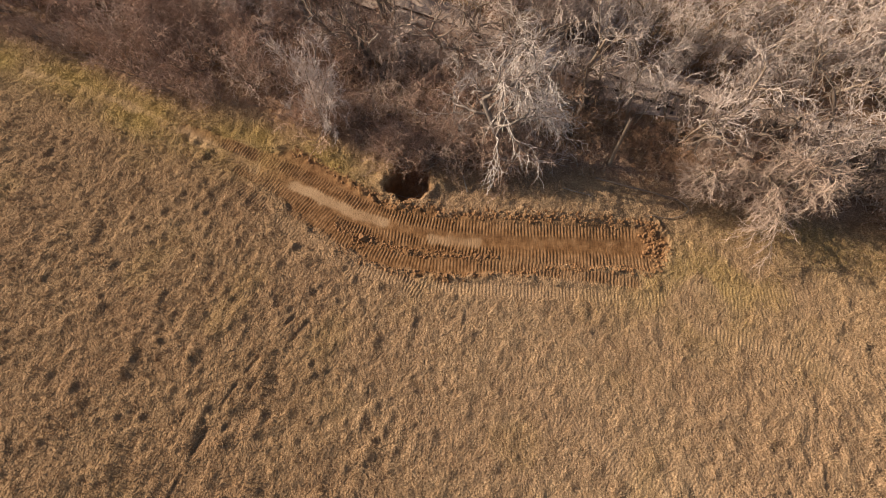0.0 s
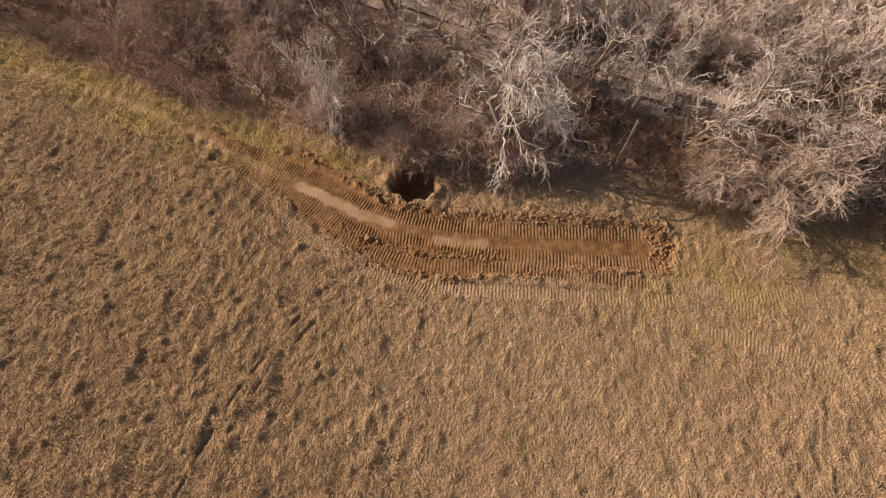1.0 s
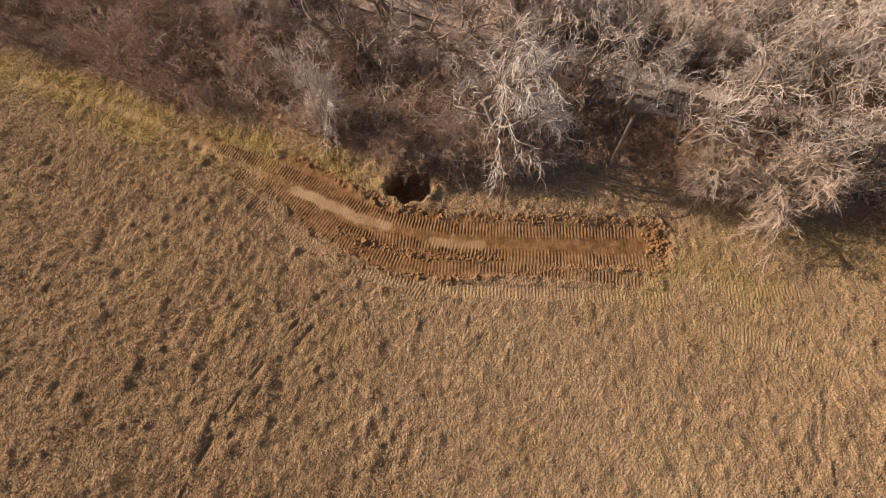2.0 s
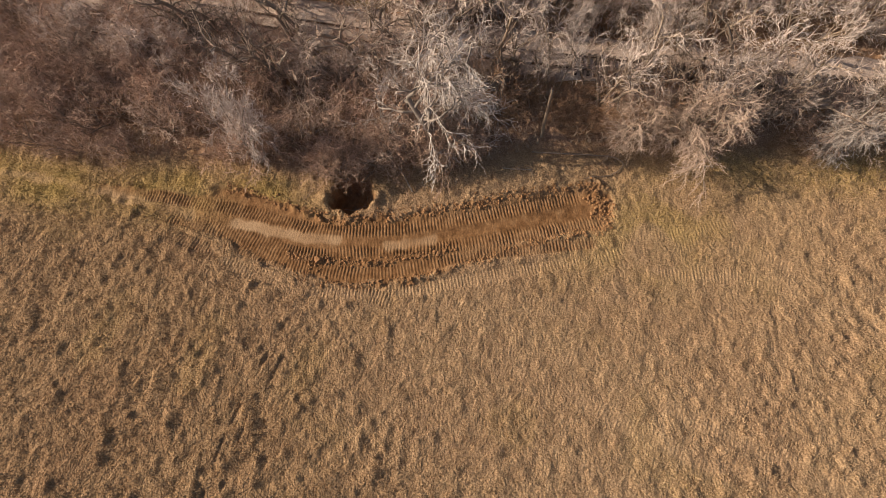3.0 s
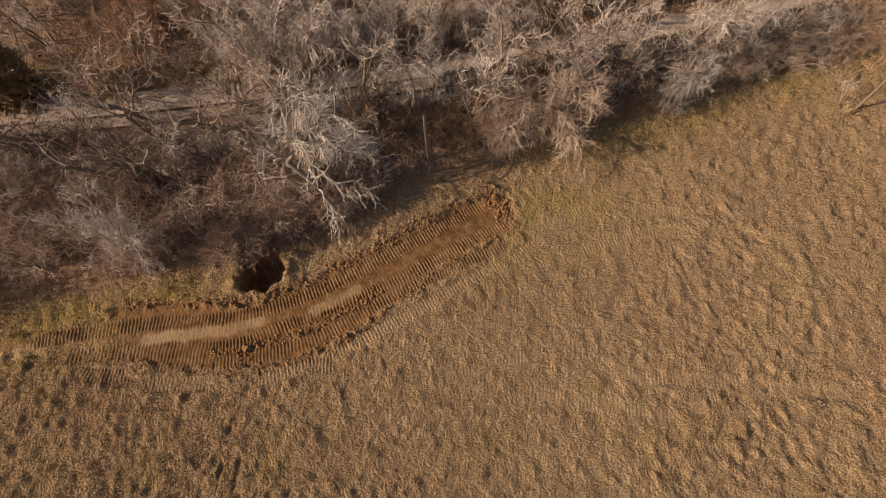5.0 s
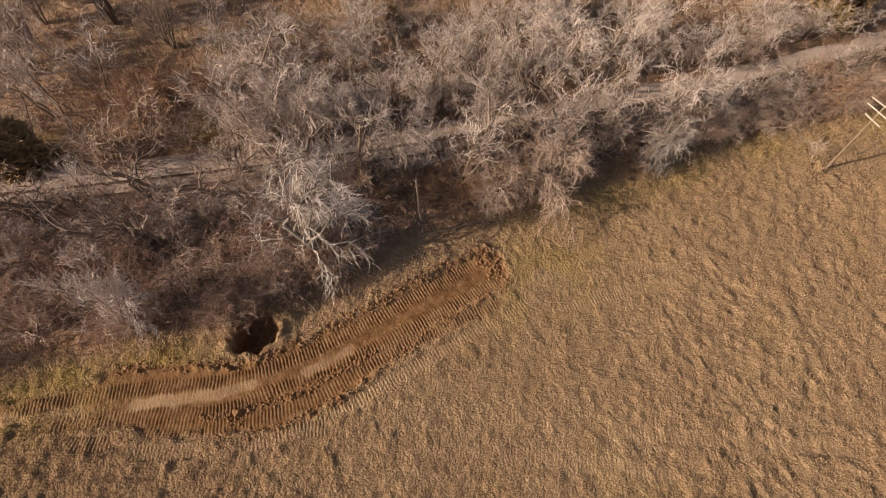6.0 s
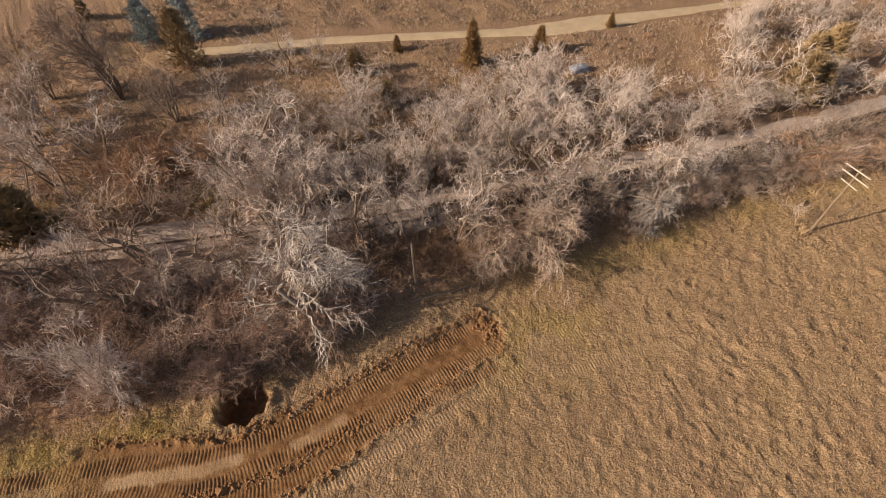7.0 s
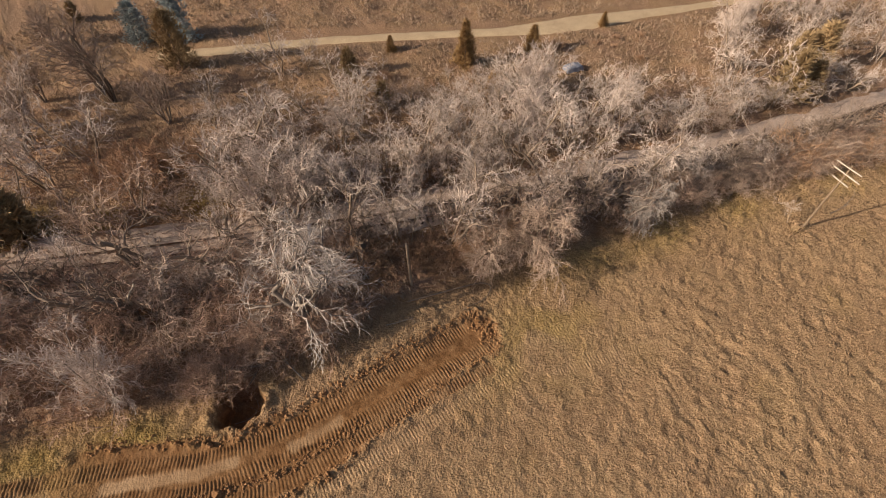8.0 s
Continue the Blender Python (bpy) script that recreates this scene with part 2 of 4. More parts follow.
TRACK_D = smooth_line([(-14.7, 18.2), (-10.3, 15.4), (-6.6, 13.3), (-3.0, 12.1), (1.0, 11.6), (7.6, 11.3), (16.1, 10.9), (20.7, 10.4), (23.5, 9.3), (25.7, 7.6), (28.5, 5.3), (31.4, 2.4)])
TRACK_E = smooth_line([(-3.6, 12.3), (-1.6, 11.3), (0.2, 10.3), (1.8, 8.9)])
TRACK_F = smooth_line([(14.2, 9.4), (19.3, 8.3), (23.3, 6.9), (26.8, 4.5), (29.3, 1.6)])
TRACK_G = smooth_line([(-17.4, 21.9), (-16.0, 20.0), (-14.2, 18.6), (-12.3, 17.5)])
TRACK_I = smooth_line([(16.7, 12.0), (20.8, 11.5), (26.8, 11.5), (30.4, 11.9)])
TRACK_J = smooth_line([(8.2, 5.5), (12.2, 2.5), (15.3, -0.6), (18.9, -3.5), (22.5, -6.5), (26.1, -9.2)])
TRACK_K = smooth_line([(5.3, 5.0), (7.9, 3.1), (10.3, 0.9), (13.4, -1.9), (15.8, -4.2)])
TRACK_L = smooth_line([(19.0, 8.8), (21.8, 7.7), (24.9, 6.2), (27.7, 4.3), (30.3, 1.6)])
TRACKS = [(TRACK_A, 1.02, 0.046, 1.0), (TRACK_B, 1.05, 0.048, 1.0), (TRACK_C, 0.92, 0.046, 1.0), (TRACK_D, 0.95, 0.032, 0.0),
          (TRACK_E, 1.0, 0.045, 0.1), (TRACK_F, 0.95, 0.036, 0.0), (TRACK_G, 1.0, 0.050, 0.25), (TRACK_I, 0.8, 0.030, 0.0),
          (TRACK_J, 0.9, 0.030, 0.0), (TRACK_K, 0.9, 0.030, 0.0), (TRACK_L, 0.8, 0.032, 0.0)]
GROUSER = 0.24                                   # from one bar of the crawler track to the next
DUST = [(smooth_line([(-11.6, 19.9), (-8.6, 18.3), (-6.3, 17.3), (-4.4, 16.7)]), 0.34, 0.9),
        (smooth_line([(-0.8, 15.35), (0.6, 15.2), (2.4, 15.1)]), 0.32, 0.55),
        (smooth_line([(-9.6, 15.9), (-7.7, 14.6), (-5.8, 13.5)]), 0.20, 0.5)]
SMOOTH_LANE = smooth_line([(-3.0, 16.2), (1.0, 15.4), (5.0, 15.2), (9.0, 15.1), (13.4, 15.0)])
WORN_PATH = smooth_line([(-36.4, 31.1), (-33.7, 30.2), (-28.7, 28.4), (-25.0, 26.8), (-19.6, 23.9), (-14.7, 21.4)])
RUT_A = smooth_line([(-7.6, 12.7), (-10.5, 8.6), (-13.0, 4.7), (-14.8, 0.7), (-16.4, -4.1)])
RUT_B = smooth_line([(-8.1, 10.3), (-9.5, 8.3), (-11.6, 5.4), (-13.2, 2.1)])
SCRAPE_TOP = np.array([(-18.7, 23.5), (-17.2, 23.0), (-12.1, 23.0), (-9.0, 21.4), (-6.3, 19.4), (-3.6, 18.1), (0.6, 17.5), (4.8, 17.3), (8.9, 17.1), (13.1, 16.9), (16.1, 16.3)])
SCRAPE_LOW = np.array([(-17.6, 22.0), (-13.6, 19.7), (-10.6, 17.1), (-8.7, 15.5), (-5.8, 13.7), (-3.2, 12.8), (0.3, 12.4), (4.7, 12.8), (8.6, 13.1), (14.6, 13.1), (15.9, 13.7)])
WOOD_EDGE = np.array([(-60.7, 43.1), (-40.0, 35.3), (-33.0, 33.1), (-25.6, 29.4), (-21.4, 27.5), (-14.1, 25.7), (-8.4, 23.8), (-4.3, 21.7), (-0.7, 20.9), (5.0, 20.4), (12.1, 20.7), (18.9, 19.0), (26.0, 17.3), (31.9, 15.8), (38.8, 14.4), (46.5, 13.0), (55.5, 9.3), (63.5, 6.2), (91.1, -4.8)])


def rail_y(x):
    """The middle of the railway, in plan."""
    return 27.85 - 0.40 * (x - 19) + 0.0015 * np.clip(x - 19, -70, 90) ** 2


def rail_off(x, y):
    slope = -0.40 + 0.003 * np.clip(x - 19, -70, 90)
    return (y - rail_y(x)) / np.sqrt(1 + slope * slope)


FAR_ROAD = smooth_line([(6, 76.0), (14.3, 72.4), (29.0, 66.0), (51.0, 54.0), (60.5, 50.2), (69.8, 47.4), (85.0, 42.2), (120, 31)])
HOLE = (-2.7, 20.0)


def brown_sward(x, y):
    """How brown the grass is: 1 over the far side of the field, where it is darkest, 0 where it is pale."""
    return step(9, -13, x + 0.35 * y + 5 * (value_noise(x, y, 5, 74) - 0.5))


def land(x, y):
    """Height of the ground and its cover (bare soil, yellow grass, dust) at plan points."""
    edge = np.interp(x, WOOD_EDGE[:, 0], WOOD_EDGE[:, 1])
    wood = step(-1.0, 1.5, y - edge)
    off = rail_off(x, y)
    field = 1 - wood
    z = 0.5 * (value_noise(x, y, 14, 1) - 0.5)
    rough = 0.55 + 0.25 * step(8, -12, x + 0.35 * y) + 0.5 * step(10, 24, x - y)
    tuft = value_noise(x, y, 0.50, 2) ** 2 * 0.20 + value_noise(x, y, 0.32, 3) * 0.10 + np.clip(value_noise(x, y, 0.95, 4) - 0.45, 0, 1) * 0.26
    tuft = tuft - 0.045 * step(0.83, 0.93, value_noise(x, y, 0.8, 70))
    grassy = tuft * rough

    top, low = np.interp(x, SCRAPE_TOP[:, 0], SCRAPE_TOP[:, 1]), np.interp(x, SCRAPE_LOW[:, 0], SCRAPE_LOW[:, 1])
    wob = (value_noise(x, y, 0.9, 5) - 0.5) * 0.7 + (value_noise(x, y, 0.3, 6) - 0.5) * 0.35
    ends = step(-18.5, -16.0, x) * step(16.3, 15.8, x + wob)
    inside = np.minimum(y - low, top - y) + wob
    soil = step(-0.25, 0.3, inside) * ends
    soil = soil * (0.45 + 0.55 * step(-16, -10, x))
    soil = soil * (1 - 0.22 * step(0, 6, x) * step(0.7, 1.3, np.abs(y - 15.1)))
    lip = np.exp(-((y - top + 0.05) / 0.38) ** 2) * ends * step(-12.5, -10.5, x)
    lip = np.maximum(lip, 0.75 * np.exp(-((y - low + 0.1) / 0.30) ** 2) * ends * step(-8, -2, x))
    mound = np.exp(-(((x - 15.3) / 0.75) ** 2 + ((y - 16.4) / 1.5) ** 2))
    ridge = np.exp(-((along(x, y, TRACK_C, 2)[1] + 0.75) / 0.28) ** 2) * step(-10, -7, x) * step(4, 1, x)
    lip, ridge = (k * (0.25 + 0.75 * step(0.3, 0.65, value_noise(x, y, 1.1, 71))) for k in (lip, ridge))
    lumps = value_noise(x, y, 0.34, 7) * 0.55 + value_noise(x, y, 0.15, 8) * 0.45
    z = z + grassy * (1 - soil) - 0.10 * soil + (lip * 0.9 + mound * 1.0 + ridge * 0.9) * (lumps ** 2) * 0.45
    soil = np.maximum(soil, np.clip(lip * 1.2, 0, 1) * step(0.35, 0.6, value_noise(x, y, 0.5, 9)))

    print_zone = np.zeros_like(x)
    for line, width, depth, bare in TRACKS:
        s, d = along(x, y, line, 1.2)
        inn = step(width / 2 + 0.10, width / 2 - 0.06, np.abs(d))
        total = np.hypot(*(line[1:] - line[:-1]).T).sum()
        inn = inn * step(0, 1.2, s) * step(total, total - 0.8, s)
        worn = 0.72 + 0.28 * step(0.28, 0.62, value_noise(x, y, 1.6, 10 + int(width * 100)))
        if bare < 0.5:
            worn = step(0.26, 0.52, value_noise(x, y, 2.6, 31 + int(width * 100)))
        ph = (s + 0.012 * np.sin(d * 7) + 0.05 * (value_noise(x, y, 1.2, 12) - 0.5)) / GROUSER * 2 * math.pi
        bars = np.sin(ph) * 0.75 + np.sin(2 * ph) * 0.18
        z = z * (1 - 0.65 * inn * worn) + inn * worn * (bars * depth - 0.05)
        print_zone = np.maximum(print_zone, inn * worn)
        soil = np.maximum(soil, inn * bare * 0.8 * worn * (1 - 0.12 * step(0, 6, x)))

    dust = np.zeros_like(x)
    for line, half, amount in DUST:
        s, d = along(x, y, line, 1.5)
        k = step(half + 0.2, half - 0.1, np.abs(d) + (value_noise(x, y, 0.5, 13) - 0.5) * 0.3) * amount
        dust = np.maximum(dust, k * (0.45 + 0.55 * value_noise(x, y, 1.1, 15)))
        z = z * (1 - 0.8 * k) - 0.10 * k
    s, d = along(x, y, SMOOTH_LANE, 1.5)
    k = step(0.5, 0.3, np.abs(d))
    z = z * (1 - 0.7 * k) - 0.09 * k
    s, d = along(x, y, WORN_PATH, 1.5)
    worn = step(0.65, 0.15, np.abs(d) + (value_noise(x, y, 0.8, 16) - 0.5) * 0.6) * (0.3 + 0.5 * value_noise(x, y, 2.0, 17))
    dust, soil, z = np.maximum(dust, worn), np.maximum(soil, worn * 0.7), z - worn * 0.10
    for line in (RUT_A, RUT_B):
        s, d = along(x, y, line, 1.0)
        z = z - 0.11 * np.exp(-(d / 0.13) ** 2) * step(0.3, 0.6, value_noise(x, y, 1.1, 18))

    # the washed-out hole in the bank, open towards the thicket
    dx, dy = x - HOLE[0], y - HOLE[1]
    r = np.sqrt((dx / 1.75) ** 2 + (np.where(dy > 0, dy / 1.9, dy / 1.35)) ** 2) + (value_noise(x, y, 0.7, 19) - 0.5) * 0.45
    for lx, ly, lr, lh in ((2.3, -0.1, 0.9, 0.55), (-2.0, 0.2, 0.65, 0.40), (1.6, -1.2, 0.5, 0.25)):
        z = z + lh * np.exp(-((dx - lx) ** 2 + (dy - ly) ** 2) / lr ** 2) * (0.6 + 0.6 * value_noise(x, y, 0.45, 72))
    z = z - 2.1 * step(1.02, 0.72, r) + 0.07 * np.exp(-((r - 1.2) / 0.12) ** 2) * field
    soil = np.maximum(soil, 0.8 * step(1.15, 0.9, r))

    # wooded bank, railway bed, the weedy ground behind
    z = z + wood * ((value_noise(x, y, 2.4, 20) - 0.5) * 0.5 + value_noise(x, y, 0.6, 21) * 0.15)
    bed = step(3.6, 2.1, np.abs(off - 0.2)) * step(-80, -60, x)
    z = z * (1 - bed) + bed * 0.35
    far = step(4, 9, off)
    z = z + far * (value_noise(x, y, 3.5, 22) * 0.35 + value_noise(x, y, 9, 23) * 0.6 - 0.4)
    s, d = along(x, y, FAR_ROAD, 4)
    road = step(3.2, 2.2, np.abs(d))
    z = z * (1 - road) + road * 0.05

    strip = np.exp(-((y - edge + 2.6) / 2.4) ** 2) * (0.35 + 0.75 * value_noise(x, y, 2.2, 24)) * step(-2, -9, x)
    strip = np.maximum(strip, 0.6 * np.exp(-((y - edge + 2.0) / 2.6) ** 2) * step(17, 21, x) * value_noise(x, y, 3, 25))
    patch = 0.18 * step(0.66, 0.9, value_noise(x, y, 3.5, 26)) * field
    gold = np.clip(np.maximum(strip, patch), 0, 1) * (1 - bed) * (0.3 + 0.7 * field)
    verge = step(3.4, 4.6, off) * step(10, 7, off) * step(16, 4, x) * step(0.2, 0.5, value_noise(x, y, 3.2, 73))
    gold = np.maximum(gold, 0.85 * verge)
    gold = np.maximum(gold, 0.6 * np.exp(-((x - 18.5) / 7) ** 2 - ((y - 12) / 4) ** 2) * step(0.15, 0.6, value_noise(x, y, 1.8, 76)) * (1 - soil))
    soil = np.maximum(soil, wood * (1 - far) * (0.25 + 0.5 * step(0.4, 0.7, value_noise(x, y, 1.7, 27))))
    soil = np.maximum(soil, far * 0.2 * step(0.45, 0.75, value_noise(x, y, 2.6, 28)))
    litter = wood * (1 - bed) * (1 - 0.3 * far) * (0.35 + 0.65 * step(0.25, 0.7, value_noise(x, y, 2.3, 29))) * (1 - 0.8 * verge)
    return z, np.clip(soil, 0, 1), gold, np.clip(dust, 0, 1), litter, wood, print_zone


def spread(*runs):
    """Grid lines: (start, end, spacing) runs, joined."""
    out = []
    for a, b, k in runs:
        out.extend(np.linspace(a, b, max(1, round((b - a) / k)), endpoint=False))
    return out


def outwards(a, b, first, grow=1.35):
    out, k = [], first
    while abs(b - a) > k:
        out.append(a)
        a += k if b > a else -k
        k *= grow
    return [*out, b]


GX = np.array([*sorted(outwards(-46, -1500, 1.0))[:-1], *spread((-46, -34, 0.22), (-34, -18.5, 0.13), (-18.5, 17.5, 0.066), (17.5, 30, 0.072), (30, 58, 0.17), (58, 84, 0.8)), *outwards(84, 1500, 1.0)])
GY = np.array([*sorted(outwards(-16, -1500, 1.0))[:-1], *spread((-16, -6, 0.16), (-6, 4.6, 0.098), (4.6, 24.0, 0.095), (24.0, 36, 0.35), (36, 90, 0.8)), *outwards(90, 1500, 1.2)])


def build_ground():
    x, y = np.meshgrid(GX, GY)
    x, y = x.ravel(), y.ravel()
    z, soil, gold, dust, litter, wood, prints = land(x, y)
    nx, ny = len(GX), len(GY)
    i = (np.arange(ny - 1)[:, None] * nx + np.arange(nx - 1)[None, :]).ravel()
    me = mesh_of("ground", np.stack([x, y, z], 1), np.stack([i, i + 1, i + nx + 1, i + nx], 1), GROUND, True)
    a = me.color_attributes.new("cover", "FLOAT_COLOR", "POINT")
    a.data.foreach_set("color", np.stack([soil, gold, dust, litter], 1).astype(np.float32).ravel())
    me.attributes.new("sward", "FLOAT", "POINT").data.foreach_set("value", brown_sward(x, y).astype(np.float32))
    me.attributes.new("pressed", "FLOAT", "POINT").data.foreach_set("value", prints.astype(np.float32))
    tagged(new("ground", me), "wide field of dry tan grass with a scraped strip of bare brown earth", "ground", kind="structure")
    return z.reshape(ny, nx)


GZ = build_ground()


def height(x, y):
    """The ground's height at one plan point, from the grid."""
    i, j = np.searchsorted(GX, x) - 1, np.searchsorted(GY, y) - 1
    u, v = (x - GX[i]) / (GX[i + 1] - GX[i]), (y - GY[j]) / (GY[j + 1] - GY[j])
    return float((GZ[j, i] * (1 - u) + GZ[j, i + 1] * u) * (1 - v) + (GZ[j + 1, i] * (1 - u) + GZ[j + 1, i + 1] * u) * v)


def tufts(x, y, z, blades, tall, spreadout, wide, rng):
    """Grass: each tuft is a few leaning blades, each blade bent once on its way."""
    x, y, z, t = (np.repeat(v, blades) for v in (x, y, z, tall))
    k = len(x)
    ang, lean = rng.uniform(0, 2 * np.pi, k), rng.uniform(0.15, 1.0, k) * spreadout
    hgt = t * rng.uniform(0.55, 1.15, k)
    bx, by = x + rng.normal(0, 0.05, k), y + rng.normal(0, 0.05, k)
    w = wide * rng.uniform(0.6, 1.3, k)
    side = ang + rng.uniform(-0.6, 0.6, k) + np.pi / 2
    sx, sy = np.cos(side) * w, np.sin(side) * w
    v = np.empty((k, 4, 3))
    v[:, 0] = np.stack([bx - sx, by - sy, z - 0.04], 1)
    v[:, 1] = np.stack([bx + sx, by + sy, z - 0.04], 1)
    v[:, 2] = np.stack([bx + np.cos(ang) * lean * hgt * 0.4 - sx * 0.2 + np.cos(ang) * w, by + np.sin(ang) * lean * hgt * 0.4 - sy * 0.2 + np.sin(ang) * w, z + hgt * np.clip(0.66 - 0.18 * lean, 0.2, 1)], 1)
    v[:, 3] = np.stack([bx + np.cos(ang) * lean * hgt, by + np.sin(ang) * lean * hgt, z + hgt * np.clip(1.05 - 0.42 * lean, 0.2, 1)], 1)
    base = np.arange(k)[:, None] * 4
    f = np.stack([base + [0, 1, 2], base + [1, 3, 2]], 1).reshape(-1, 3)
    return v.reshape(-1, 3), f


def build_grass():
    rng = np.random.default_rng(5)
    n = 270000
    x, y = rng.uniform(-46, 66, n), rng.uniform(-16, 36, n)
    kept = (y > -1 - 1.94 * (x + 26)) & (y > -1 - 0.30 * (x + 26)) & (y > -16 + 0.42 * (x - 20)) & (y < np.interp(x, WOOD_EDGE[:, 0], WOOD_EDGE[:, 1]) + 3)
    x, y = x[kept], y[kept]
    n = len(x)
    z, soil, gold, dust, litter, wood, prints = land(x, y)
    rough = 0.55 + 0.25 * step(8, -12, x + 0.35 * y) + 0.5 * step(10, 24, x - y)
    clump = value_noise(x, y, 0.9, 40)
    keep = rng.uniform(0, 1, n) < (0.65 + 0.35 * clump) * np.clip(1 - 1.3 * soil, 0, 1) * np.clip(1 - 0.8 * prints, 0, 1) * (1 - 0.5 * wood) * (np.abs(rail_off(x, y)) > 3)
    x, y, z, gold, rough, clump, wood = (v[keep] for v in (x, y, z, gold, rough, clump, wood))
    tall = (0.06 + 0.07 * clump) * (0.6 + 0.6 * rough)
    golden = gold > rng.uniform(0.15, 0.85, len(x))
    brown = ~golden & (brown_sward(x, y) > rng.uniform(0.2, 0.8, len(x)))
    for pick, mat, label in ((~golden & ~brown, BLADE, "short dry tan grass all over the field"), (brown, BLADE_BROWN, "darker brown tussocky grass on one side of the field"), (golden, BLADE_GOLD, "short yellow-green grass along the wood's edge")):
        v, f = tufts(x[pick], y[pick], z[pick], 3, tall[pick], 1.5, 0.030, rng)
        tagged(new("dry_grass", mesh_of("dry_grass", v, f, mat)), label, "grass", kind="stuff")
    # small clumps of dark blades at random spots in the field
    n = 55
    cx, cy = rng.uniform(-40, 40, n), rng.uniform(-12, 24, n)
    keep = (cy < np.interp(cx, WOOD_EDGE[:, 0], WOOD_EDGE[:, 1]) - 2) & (land(cx, cy)[1] < 0.1)
    cx, cy = np.repeat(cx[keep], 9), np.repeat(cy[keep], 9)
    size = np.repeat(rng.uniform(0.10, 0.26, keep.sum()), 9)
    x, y = cx + rng.normal(0, 1, len(cx)) * size, cy + rng.normal(0, 1, len(cx)) * size
    v, f = tufts(x, y, land(x, y)[0], 3, 0.10 + 0.6 * size, 0.8, 0.03, rng)
    tagged(new("dark_weeds", mesh_of("dark_weeds", v, f, DARK_TUFT)), "small dark clumps of blades dotted over the field", "weeds", kind="stuff")
    n = 42000
    x, y = rng.uniform(-40, 110, n), rng.uniform(20, 95, n)
    z, soil, gold, dust, litter, wood, prints = land(x, y)
    off = rail_off(x, y)
    keep = (wood > 0.5) & ((np.abs(off - 0.2) > 3.4) | (x < 9) & (np.abs(off + 0.4) > 1.0) | (off > 1.7) & (rng.uniform(0, 1, n) < 0.35)) & (np.abs(along(x, y, FAR_ROAD, 6)[1]) > 3.2) & (rng.uniform(0, 1, n) < 0.25 + value_noise(x, y, 2.2, 41))
    x, y, z = x[keep], y[keep], z[keep] + 0.14 * (np.abs(off[keep] - 0.2) < 3.4)
    v, f = tufts(x, y, z, 4, rng.uniform(0.2, 0.75, len(x)), 0.9, 0.045, rng)
    tagged(new("brown_weeds", mesh_of("brown_weeds", v, f, WEED)), "dead brown weeds and tall grass between the trees", "weeds", kind="stuff")


build_grass()


# ---- the railway ----
def box(bm, size, centre, turn=None, bevel=0.0):
    made = bmesh.ops.create_cube(bm, size=1.0)["verts"]
    m = Matrix.Translation(centre) @ (turn or Matrix()) @ Matrix.Diagonal((*size, 1))
    bmesh.ops.transform(bm, matrix=m, verts=made)
    if bevel:
        es = list({e for v in made for e in v.link_edges})
        bmesh.ops.bevel(bm, geom=es, offset=bevel, segments=1, affect="EDGES")


